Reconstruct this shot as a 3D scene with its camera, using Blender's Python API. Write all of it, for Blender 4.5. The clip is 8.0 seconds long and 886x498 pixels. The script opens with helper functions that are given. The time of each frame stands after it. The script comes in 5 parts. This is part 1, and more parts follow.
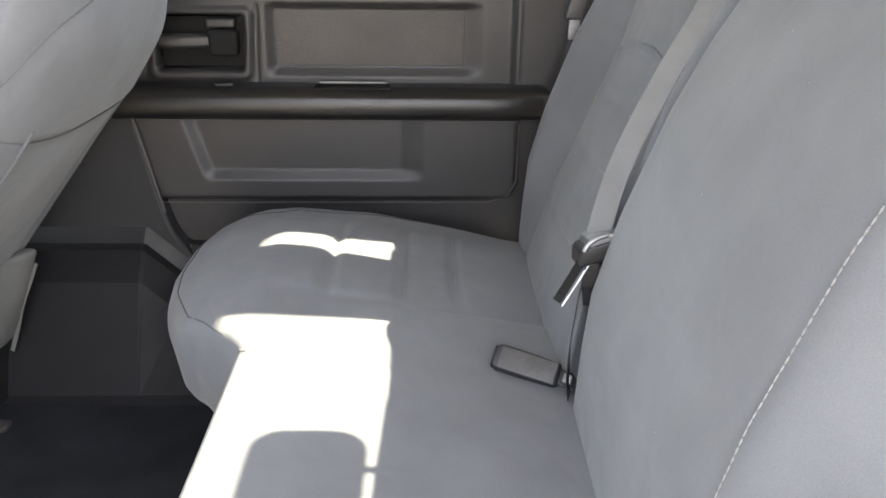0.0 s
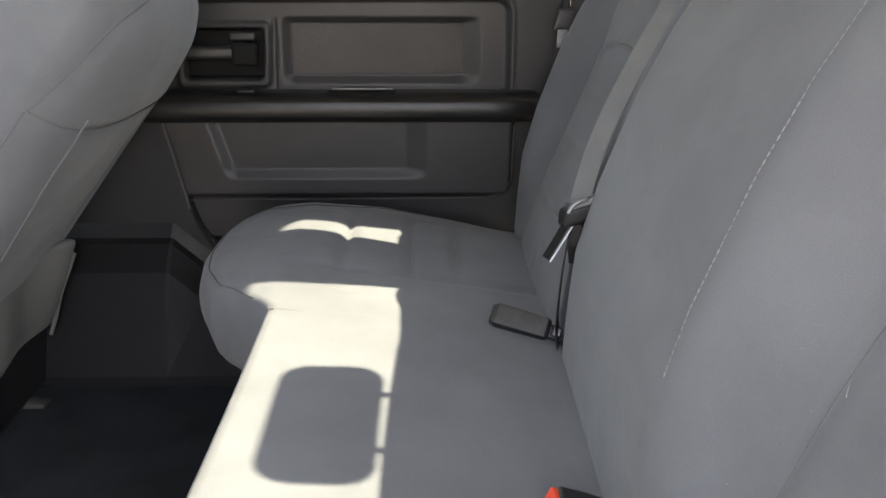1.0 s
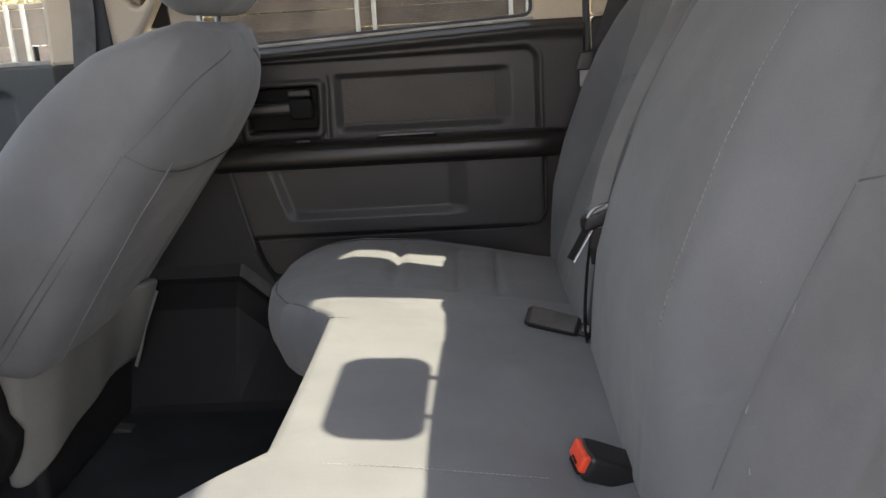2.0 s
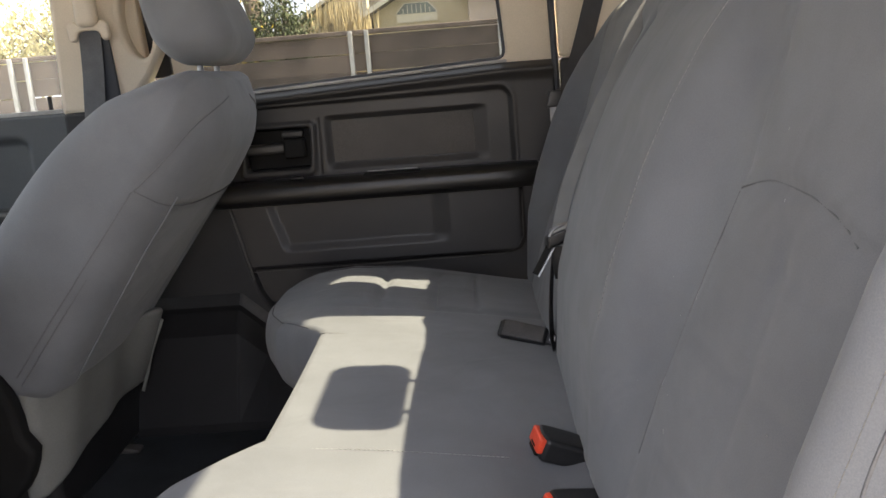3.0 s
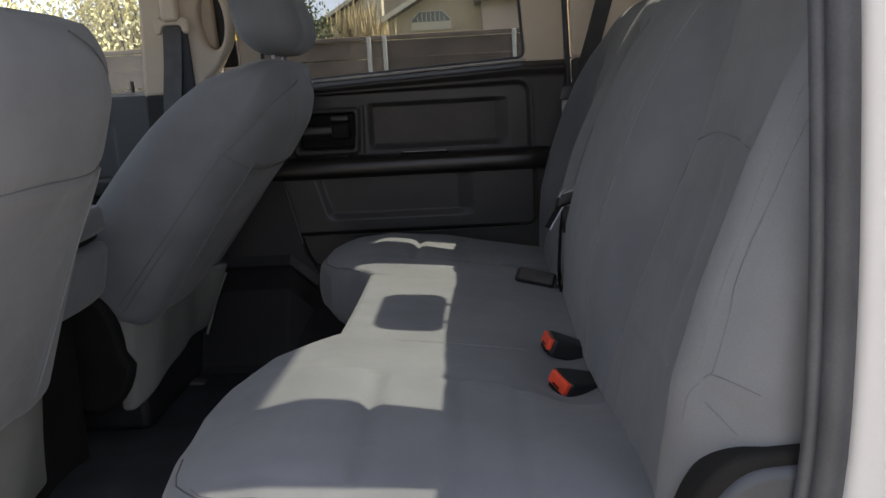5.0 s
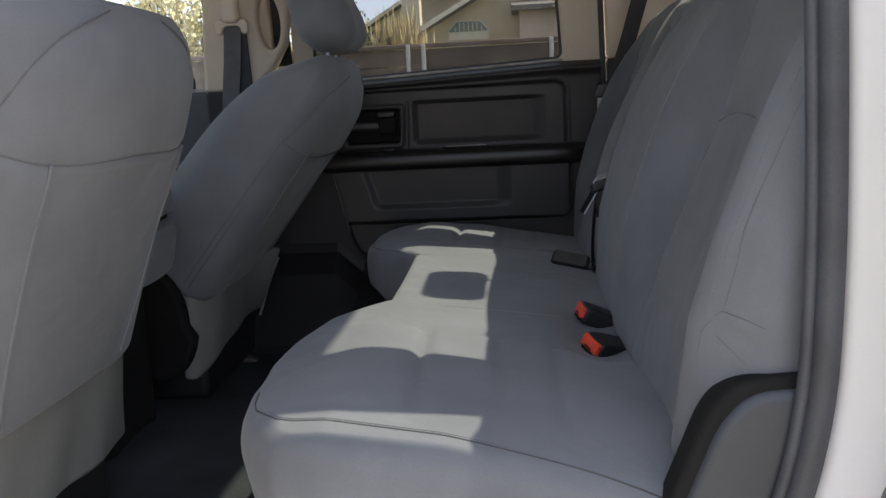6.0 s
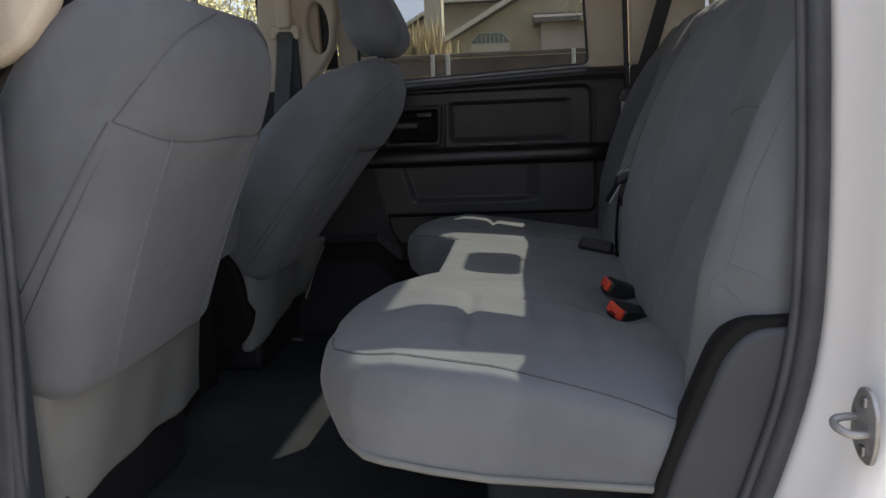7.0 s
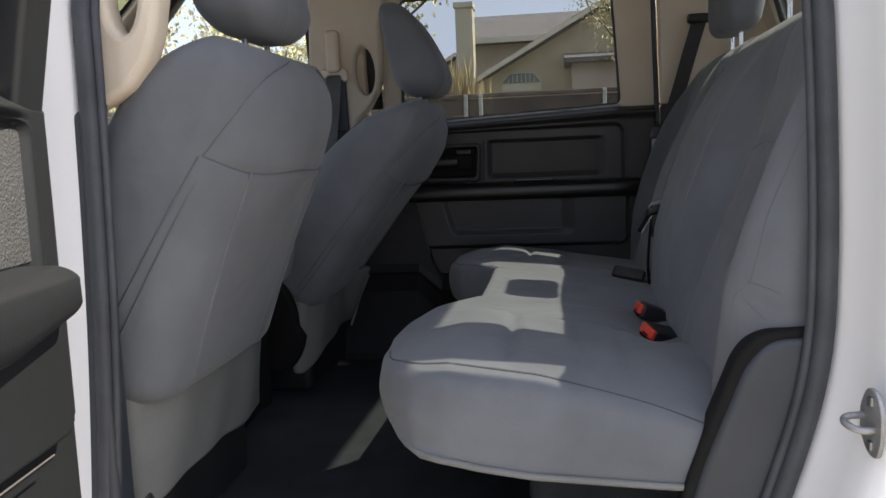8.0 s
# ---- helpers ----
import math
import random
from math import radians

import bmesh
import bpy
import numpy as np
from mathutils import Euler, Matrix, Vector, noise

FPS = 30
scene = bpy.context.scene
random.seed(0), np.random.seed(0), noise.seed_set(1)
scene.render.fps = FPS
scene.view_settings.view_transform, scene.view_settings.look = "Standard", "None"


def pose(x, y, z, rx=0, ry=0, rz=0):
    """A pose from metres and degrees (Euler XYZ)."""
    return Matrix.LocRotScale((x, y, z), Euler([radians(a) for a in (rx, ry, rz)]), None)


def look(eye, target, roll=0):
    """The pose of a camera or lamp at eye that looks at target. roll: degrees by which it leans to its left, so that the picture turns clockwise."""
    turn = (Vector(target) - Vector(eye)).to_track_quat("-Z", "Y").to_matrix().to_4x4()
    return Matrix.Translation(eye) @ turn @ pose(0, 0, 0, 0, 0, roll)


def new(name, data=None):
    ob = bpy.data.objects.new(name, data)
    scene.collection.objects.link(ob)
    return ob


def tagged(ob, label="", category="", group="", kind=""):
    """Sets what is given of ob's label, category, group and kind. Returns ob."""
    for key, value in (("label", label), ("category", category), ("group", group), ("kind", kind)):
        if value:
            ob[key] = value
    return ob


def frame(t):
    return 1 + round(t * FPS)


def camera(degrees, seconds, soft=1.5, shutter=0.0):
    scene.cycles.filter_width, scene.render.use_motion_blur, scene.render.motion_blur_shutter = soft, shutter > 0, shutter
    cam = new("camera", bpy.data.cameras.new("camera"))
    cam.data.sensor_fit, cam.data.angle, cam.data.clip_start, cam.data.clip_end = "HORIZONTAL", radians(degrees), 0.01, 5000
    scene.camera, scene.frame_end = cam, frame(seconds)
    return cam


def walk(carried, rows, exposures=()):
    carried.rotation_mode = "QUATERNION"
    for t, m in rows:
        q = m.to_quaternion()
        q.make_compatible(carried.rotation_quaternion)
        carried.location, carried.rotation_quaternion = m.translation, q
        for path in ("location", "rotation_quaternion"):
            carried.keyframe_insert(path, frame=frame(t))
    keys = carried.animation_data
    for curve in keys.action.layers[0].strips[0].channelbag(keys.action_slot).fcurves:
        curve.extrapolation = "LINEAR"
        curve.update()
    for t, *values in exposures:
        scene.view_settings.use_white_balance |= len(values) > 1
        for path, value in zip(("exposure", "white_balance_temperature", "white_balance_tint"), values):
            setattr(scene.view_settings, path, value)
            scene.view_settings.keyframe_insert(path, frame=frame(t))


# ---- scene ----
cam = camera(56.3, 8.0)
PATH = [
    (0, (-0.031, -0.672, 1.619), (0.025, 1.186, 0.881), 0.7),
    (0.5, (-0.033, -0.758, 1.602), (0.039, 1.114, 0.903), 0.3),
    (1, (-0.039, -0.833, 1.587), (0.016, 1.054, 0.928), 0.2),
    (1.5, (-0.037, -0.919, 1.562), (-0.067, 0.993, 0.974), -1.7),
    (3, (0.019, -1.141, 1.552), (-0.046, 0.816, 1.144), -4.6),
    (3.5, (0.015, -1.215, 1.55), (-0.048, 0.742, 1.142), -4.3),
    (4, (0.0, -1.323, 1.538), (-0.051, 0.63, 1.109), -3.9),
    (5.5, (-0.029, -1.537, 1.506), (-0.139, 0.426, 1.141), -2.7),
    (6, (-0.035, -1.613, 1.484), (-0.196, 0.348, 1.125), -2.9),
    (6.5, (-0.052, -1.714, 1.458), (-0.233, 0.246, 1.107), -2.7),
    (7, (-0.068, -1.813, 1.457), (-0.271, 0.149, 1.126), -2.3),
    (7.5, (-0.066, -1.888, 1.452), (-0.319, 0.078, 1.184), -2.3),
    (8, (-0.082, -1.951, 1.453), (-0.356, 0.016, 1.216), -2.4),
]
EXPOSURE = [(0, 4.53, 6070, 13), (0.5, 3.94, 6020, 13), (1, 3.65, 6070, 13), (1.5, 3.33, 6090, 14), (3.0, 2.99, 6190, 15), (3.5, 2.94, 6170, 15), (4, 2.46, 6050, 15), (5.5, 1.86, 5670, 14), (6, 1.9, 5660, 14), (7, 1.36, 5610, 14), (8, 1.55, 5550, 14)]
walk(cam, [(t, look(eye, target, roll)) for t, eye, target, roll in PATH], EXPOSURE)

# ---- world, sun ----
SUN_TO = Vector((0.80, 0.06, 1.0)).normalized()
world = bpy.data.worlds.new("sky")
scene.world = world
world.use_nodes = True
wn = world.node_tree
sky = wn.nodes.new("ShaderNodeTexSky")
sky.sky_type = "NISHITA"
sky.sun_disc = False
sky.sun_elevation = math.asin(SUN_TO.z)
sky.sun_rotation = math.atan2(SUN_TO.x, SUN_TO.y)
sky.air_density, sky.dust_density, sky.ozone_density = 0.8, 3.0, 0.4
wn.nodes["Background"].inputs["Strength"].default_value = 0.09
haze = wn.nodes.new("ShaderNodeMix")
haze.data_type = "RGBA"
haze.inputs["Factor"].default_value = 0.70
haze.inputs["B"].default_value = (6.2, 6.0, 5.8, 1)
wn.links.new(sky.outputs[0], haze.inputs["A"])
wn.links.new(haze.outputs["Result"], wn.nodes["Background"].inputs["Color"])
sun = new("sun", bpy.data.lights.new("sun", "SUN"))
sun.data.energy, sun.data.angle, sun.data.color = 4.5, radians(0.6), (1.0, 0.84, 0.57)
sun.matrix_world = look(SUN_TO * 30, (0, 0, 0))


# ---- materials ----
def nodes_of(mat):
    nt = mat.node_tree
    return nt, nt.nodes["Principled BSDF"]


def surface(name, base, rough=0.6, metal=0.0, vary=0.15, scale=6.0, fine=0.1, fine_scale=400.0, bump=0.1, bump_scale=600.0,
            tint=None, spec=0.5, sheen=0.0, piece=0.0, depth=0.002):
    """A surface with broad patches, fine grain and a fine relief, all in real-world size."""
    mat = bpy.data.materials.new(name)
    mat.use_nodes = True
    nt, b = nodes_of(mat)
    tc = nt.nodes.new("ShaderNodeTexCoord")
    n1 = nt.nodes.new("ShaderNodeTexNoise")
    n1.inputs["Scale"].default_value, n1.inputs["Detail"].default_value = scale, 5
    n2 = nt.nodes.new("ShaderNodeTexNoise")
    n2.inputs["Scale"].default_value, n2.inputs["Detail"].default_value = fine_scale, 2
    for n in (n1, n2):
        nt.links.new(tc.outputs["Object"], n.inputs["Vector"])
    mix = nt.nodes.new("ShaderNodeMix")
    mix.data_type = "RGBA"
    other = tint or tuple(c * (1 - vary) for c in base)
    mix.inputs["A"].default_value = (*[min(1, c * (1 + vary * 0.6)) for c in base], 1)
    mix.inputs["B"].default_value = (*other, 1)
    ramp = nt.nodes.new("ShaderNodeMapRange")
    ramp.inputs["From Min"].default_value, ramp.inputs["From Max"].default_value = 0.35, 0.65
    nt.links.new(n1.outputs["Fac"], ramp.inputs["Value"])
    nt.links.new(ramp.outputs[0], mix.inputs["Factor"])
    hsv = nt.nodes.new("ShaderNodeHueSaturation")
    nt.links.new(mix.outputs["Result"], hsv.inputs["Color"])
    val = nt.nodes.new("ShaderNodeMapRange")
    val.inputs["From Min"].default_value, val.inputs["From Max"].default_value = 0.3, 0.7
    val.inputs["To Min"].default_value, val.inputs["To Max"].default_value = 1 - fine, 1 + fine
    nt.links.new(n2.outputs["Fac"], val.inputs["Value"])
    out = val.outputs[0]
    if piece:
        info = nt.nodes.new("ShaderNodeObjectInfo")
        pr = nt.nodes.new("ShaderNodeMapRange")
        pr.inputs["To Min"].default_value, pr.inputs["To Max"].default_value = 1 - piece, 1 + piece
        nt.links.new(info.outputs["Random"], pr.inputs["Value"])
        mul = nt.nodes.new("ShaderNodeMath")
        mul.operation = "MULTIPLY"
        nt.links.new(out, mul.inputs[0])
        nt.links.new(pr.outputs[0], mul.inputs[1])
        out = mul.outputs[0]
    nt.links.new(out, hsv.inputs["Value"])
    nt.links.new(hsv.outputs[0], b.inputs["Base Color"])
    b.inputs["Metallic"].default_value = metal
    b.inputs["Specular IOR Level"].default_value = spec
    rr = nt.nodes.new("ShaderNodeMapRange")
    rr.inputs["To Min"].default_value, rr.inputs["To Max"].default_value = max(0.02, rough - 0.08), min(1, rough + 0.08)
    nt.links.new(n1.outputs["Fac"], rr.inputs["Value"])
    nt.links.new(rr.outputs[0], b.inputs["Roughness"])
    if sheen:
        b.inputs["Sheen Weight"].default_value = sheen
    if bump:
        n3 = nt.nodes.new("ShaderNodeTexNoise")
        n3.inputs["Scale"].default_value, n3.inputs["Detail"].default_value = bump_scale, 3
        nt.links.new(tc.outputs["Object"], n3.inputs["Vector"])
        bn = nt.nodes.new("ShaderNodeBump")
        bn.inputs["Strength"].default_value, bn.inputs["Distance"].default_value = bump, depth
        nt.links.new(n3.outputs["Fac"], bn.inputs["Height"])
        nt.links.new(bn.outputs[0], b.inputs["Normal"])
    return mat


def wrinkled(mat, scale, strength, depth):
    """Adds slack and shallow wrinkles to a cloth over its weave."""
    nt, b = nodes_of(mat)
    fine_bump = b.inputs["Normal"].links[0].from_node
    tc = nt.nodes.new("ShaderNodeTexCoord")
    n = nt.nodes.new("ShaderNodeTexNoise")
    n.inputs["Scale"].default_value, n.inputs["Detail"].default_value, n.inputs["Distortion"].default_value = scale, 2, 0.6
    nt.links.new(tc.outputs["Object"], n.inputs["Vector"])
    bn = nt.nodes.new("ShaderNodeBump")
    bn.inputs["Strength"].default_value, bn.inputs["Distance"].default_value = strength, depth
    nt.links.new(n.outputs["Fac"], bn.inputs["Height"])
    nt.links.new(bn.outputs[0], fine_bump.inputs["Normal"])
    return mat


def glass_mat(name, tint, dust=0.0):
    """A thin pane: tinted, with a gloss that grows at grazing angles and a thin film of dust."""
    mat = bpy.data.materials.new(name)
    mat.use_nodes = True
    nt, b = nodes_of(mat)
    clear = nt.nodes.new("ShaderNodeBsdfTransparent")
    clear.inputs["Color"].default_value = (*tint, 1)
    gloss = nt.nodes.new("ShaderNodeBsdfGlossy")
    gloss.inputs["Roughness"].default_value = 0.02
    fres = nt.nodes.new("ShaderNodeFresnel")
    fres.inputs["IOR"].default_value = 1.18
    ms = nt.nodes.new("ShaderNodeMixShader")
    nt.links.new(fres.outputs[0], ms.inputs[0])
    nt.links.new(clear.outputs[0], ms.inputs[1])
    nt.links.new(gloss.outputs[0], ms.inputs[2])
    film = nt.nodes.new("ShaderNodeBsdfTranslucent")
    film.inputs["Color"].default_value = (0.86, 0.85, 0.82, 1)
    tc = nt.nodes.new("ShaderNodeTexCoord")
    n = nt.nodes.new("ShaderNodeTexNoise")
    n.inputs["Scale"].default_value, n.inputs["Detail"].default_value = 9.0, 6
    nt.links.new(tc.outputs["Object"], n.inputs["Vector"])
    mr = nt.nodes.new("ShaderNodeMapRange")
    mr.inputs["To Min"].default_value, mr.inputs["To Max"].default_value = dust * 0.6, dust * 1.4
    nt.links.new(n.outputs["Fac"], mr.inputs["Value"])
    dirty = nt.nodes.new("ShaderNodeMixShader")
    nt.links.new(mr.outputs[0], dirty.inputs[0])
    nt.links.new(ms.outputs[0], dirty.inputs[1])
    nt.links.new(film.outputs[0], dirty.inputs[2])
    nt.links.new(dirty.outputs[0], nt.nodes["Material Output"].inputs["Surface"])
    nt.nodes.remove(b)
    return mat


FABRIC = surface("grey_seat_cloth", (0.149, 0.157, 0.171), 0.92, vary=0.11, scale=7, fine=0.08, fine_scale=1000, bump=0.09, bump_scale=1000, spec=0.2, sheen=0.15, depth=0.001)
wrinkled(FABRIC, 11.0, 0.35, 0.012)
FABRIC_LIGHT = surface("pale_grey_vinyl", (0.180, 0.182, 0.172), 0.6, vary=0.10, scale=9, fine=0.06, bump=0.15, bump_scale=500, spec=0.35)
SEAM = surface("dark_seam_thread", (0.115, 0.118, 0.124), 0.9, bump=0)
STITCH = surface("pale_stitch_thread", (0.27, 0.27, 0.27), 0.8, bump=0)
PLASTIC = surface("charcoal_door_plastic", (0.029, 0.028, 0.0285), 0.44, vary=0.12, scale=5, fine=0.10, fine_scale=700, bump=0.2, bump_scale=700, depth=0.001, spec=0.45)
INSERT = surface("taupe_grained_panel", (0.072, 0.066, 0.062), 0.6, vary=0.1, scale=8, fine=0.2, fine_scale=500, bump=0.5, bump_scale=420, depth=0.0015)
ARMREST = surface("black_armrest_vinyl", (0.015, 0.0145, 0.0145), 0.34, vary=0.15, scale=6, fine=0.1, fine_scale=500, bump=0.3, bump_scale=450, depth=0.001)
KICK = surface("dark_kick_plastic", (0.023, 0.023, 0.0245), 0.58, spec=0.35, vary=0.15, scale=6, fine=0.1, bump=0.25, bump_scale=500, depth=0.001)
SILL = surface("black_sill_moulding", (0.009, 0.009, 0.010), 0.6, spec=0.3, vary=0.15, scale=6, fine=0.1, bump=0.2, bump_scale=500, depth=0.001)
BLACK = surface("black_plastic", (0.018, 0.018, 0.019), 0.4, vary=0.2, scale=9, fine=0.1, bump=0.15)
BLUEGREY = surface("slate_trim_plastic", (0.038, 0.043, 0.052), 0.5, vary=0.1, scale=6, fine=0.05, bump=0.1, bump_scale=600, depth=0.001)
SLATE = surface("slate_front_door_plastic", (0.072, 0.078, 0.084), 0.5, vary=0.12, scale=5, fine=0.10, fine_scale=700, bump=0.2, bump_scale=700, depth=0.001, spec=0.45)
# darker copy of the door plastic, with the near door's shade in its colour
SHADED_SKIN = surface("shaded_door_plastic", (0.010, 0.011, 0.0125), 0.5, vary=0.15, scale=7, fine=0.1, fine_scale=500, bump=0.3, bump_scale=450, depth=0.001, spec=0.4)
# paler copy of the sill plastic: light caught by the sloping ledge, as colour
LIT_LEDGE = surface("lit_grey_ledge", (0.058, 0.058, 0.060), 0.42, spec=0.5, vary=0.25, scale=18, fine=0.15, bump=0.2, bump_scale=500, depth=0.001)
RUBBER = surface("black_rubber_seal", (0.052, 0.056, 0.066), 0.55, vary=0.2, scale=12, fine=0.1, bump=0.15)
CARPET = surface("black_floor_carpet", (0.022, 0.026, 0.031), 0.75, spec=0.45, vary=0.25, scale=10, fine=0.4, fine_scale=600, bump=0.8, bump_scale=500, depth=0.003)
CREAM = surface("cream_trim_plastic", (0.66, 0.575, 0.455), 0.55, vary=0.06, scale=5, fine=0.05, bump=0.2, bump_scale=700, depth=0.001)
HEADLINER = surface("cream_headliner_felt", (0.36, 0.335, 0.30), 0.95, vary=0.06, scale=6, fine=0.1, bump=0.4, bump_scale=500)
PAINT = surface("white_car_paint", (0.89, 0.89, 0.89), 0.25, vary=0.03, scale=4, fine=0.01, bump=0)
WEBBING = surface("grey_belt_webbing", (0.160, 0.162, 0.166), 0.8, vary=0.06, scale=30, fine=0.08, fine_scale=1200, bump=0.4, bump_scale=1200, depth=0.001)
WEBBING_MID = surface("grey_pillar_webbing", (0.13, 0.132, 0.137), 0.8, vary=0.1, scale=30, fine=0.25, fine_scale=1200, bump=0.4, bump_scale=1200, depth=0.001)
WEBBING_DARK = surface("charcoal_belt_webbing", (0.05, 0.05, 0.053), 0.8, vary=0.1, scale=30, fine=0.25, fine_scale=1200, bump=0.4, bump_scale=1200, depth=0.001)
CHROME = surface("chrome", (0.75, 0.75, 0.76), 0.18, metal=1.0, vary=0.06, fine=0.02, bump=0)
STEEL = surface("zinc_steel", (0.5, 0.51, 0.53), 0.38, metal=1.0, vary=0.15, scale=40, fine=0.1, bump=0.1)
PIPING = surface("dark_piping", (0.07, 0.071, 0.074), 0.9, bump=0)
PIT = surface("matte_black_plastic", (0.009, 0.009, 0.009), 0.8, vary=0.2, scale=9, fine=0.1, bump=0.15, spec=0.25)
CAST = surface("zinc_plated_casting", (0.30, 0.30, 0.30), 0.42, metal=0.5, vary=0.2, scale=40, fine=0.1, bump=0.1)
DULL = surface("dull_grey_steel", (0.30, 0.305, 0.315), 0.48, metal=1.0, vary=0.2, scale=40, fine=0.1, bump=0.1)
GRAIN = surface("coarse_grained_panel", (0.062, 0.062, 0.064), 0.45, vary=0.12, scale=30, fine=0.15, fine_scale=300, bump=1.0, bump_scale=240, depth=0.003)
STRIP = surface("grey_weatherstrip", (0.36, 0.353, 0.34), 0.6, vary=0.2, scale=20, fine=0.1, bump=0.1)
RED = surface("red_button_plastic", (0.75, 0.075, 0.03), 0.4, vary=0.1, scale=60, fine=0.05, bump=0)
DARKGREY = surface("dark_grey_plastic", (0.055, 0.055, 0.057), 0.38, vary=0.2, scale=40, fine=0.15, bump=0.1)
# a pane has two faces, so its tint counts twice
GLASS = glass_mat("clear_window_glass", (0.87, 0.89, 0.885), 0.040)
WINDSHIELD = glass_mat("green_windshield_glass", (0.79, 0.82, 0.80), 0.010)
TINTED = glass_mat("tinted_window_glass", (0.61, 0.625, 0.62), 0.006)



# ---- mesh helpers ----
def mesh_of(name, verts, faces, mat, smooth=True):
    me = bpy.data.meshes.new(name)
    me.from_pydata([tuple(map(float, v)) for v in verts], [], [tuple(map(int, f)) for f in faces])
    me.update()
    me.materials.append(mat)
    if smooth:
        me.polygons.foreach_set("use_smooth", [True] * len(me.polygons))
    return me


def thing(name, label, category, at=(0, 0, 0), group="", kind=""):
    ob = new(name)
    ob.location = at
    return tagged(ob, label, category, group, kind)


def part(name, me, parent=None, label=""):
    """Links a mesh as one object, in world coordinates, under its thing or part."""
    ob = new(name, me)
    if parent:
        ob.parent = parent
        top, p = Matrix.Identity(4), parent
        while p:
            top = p.matrix_parent_inverse @ p.matrix_basis @ top
            p = p.parent
        ob.matrix_parent_inverse = top.inverted()
    if label:
        ob["label"] = label
    return ob


def rbox(lo, hi, r, step, warp=None):
    """A box with rounded edges on an even grid, then bent by warp(x, y, z arrays)."""
    lo, hi = np.array(lo, float), np.array(hi, float)
    size = hi - lo
    r = min(r, size.min() / 2 - 1e-5)
    n = [max(2, int(round(s / step)) + 1) for s in size]

    def ticks(k):
        c = np.linspace(lo[k] + r, hi[k] - r, max(2, n[k] - 3))
        e = r * np.array([1, 0.75, 0.45, 0.2])
        return np.concatenate([lo[k] + r - e, c, hi[k] - r + e[::-1]])
    tk = [ticks(k) for k in range(3)]
    tk = [np.unique(np.round(t, 6)) for t in tk]
    index, verts, faces = {}, [], []

    def vid(p):
        key = (round(p[0], 5), round(p[1], 5), round(p[2], 5))
        if key not in index:
            index[key] = len(verts)
            verts.append(p)
        return index[key]
    for a in range(3):
        b, c = (a + 1) % 3, (a + 2) % 3
        for side in (0, 1):
            ids = []
            for u in tk[b]:
                row = []
                for v in tk[c]:
                    p = [0, 0, 0]
                    p[a], p[b], p[c] = (hi[a] if side else lo[a]), u, v
                    row.append(vid(p))
                ids.append(row)
            for i in range(len(ids) - 1):
                for j in range(len(ids[0]) - 1):
                    q = (ids[i][j], ids[i + 1][j], ids[i + 1][j + 1], ids[i][j + 1])
                    faces.append(q if side else q[::-1])
    v = np.array(verts)
    inner = np.clip(v, lo + r, hi - r)
    d = v - inner
    # square corner offsets become round ones
    m = np.abs(d).max(axis=1, keepdims=True)
    ln = np.linalg.norm(d, axis=1, keepdims=True)
    d = np.where(ln > 1e-9, d / np.maximum(ln, 1e-9) * np.where(m > r * 0.999, r, m), 0)
    v = inner + d
    if warp:
        v = np.stack(warp(v[:, 0], v[:, 1], v[:, 2]), axis=1)
    return v, faces


def rmesh(name, lo, hi, r, step, mat, warp=None):
    return mesh_of(name, *rbox(lo, hi, r, step, warp), mat)


def from_curve(name, cu, mat, smooth=True, bend=None):
    """Turns curve data into a mesh and throws the curve away; bend maps its points."""
    ob = bpy.data.objects.new("tmp", cu)
    scene.collection.objects.link(ob)
    me = bpy.data.meshes.new_from_object(ob.evaluated_get(bpy.context.evaluated_depsgraph_get()))
    bpy.data.objects.remove(ob)
    bpy.data.curves.remove(cu)
    me.name = name
    if bend:
        v = np.empty(len(me.vertices) * 3)
        me.vertices.foreach_get("co", v)
        v = v.reshape(-1, 3)
        v = np.stack(bend(v[:, 0], v[:, 1], v[:, 2]), axis=1)
        me.vertices.foreach_set("co", v.ravel())
        me.update()
    me.materials.clear()
    me.materials.append(mat)
    if smooth:
        me.polygons.foreach_set("use_smooth", [True] * len(me.polygons))
    return me


def tube(name, pts, radius, mat, closed=False, res=2, smooth_path=True):
    """A round cord through the points."""
    cu = bpy.data.curves.new(name, "CURVE")
    cu.dimensions = "3D"
    cu.bevel_depth, cu.bevel_resolution, cu.use_fill_caps = radius, res, True
    if smooth_path and len(pts) > 2:
        sp = cu.splines.new("NURBS")
        sp.points.add(len(pts) - 1)
        sp.order_u, sp.use_endpoint_u, sp.use_cyclic_u, sp.resolution_u = 3, not closed, closed, 6
    else:
        sp = cu.splines.new("POLY")
        sp.points.add(len(pts) - 1)
        sp.use_cyclic_u = closed
    for p, q in zip(sp.points, pts):
        p.co = (*q, 1)
    return from_curve(name, cu, mat)


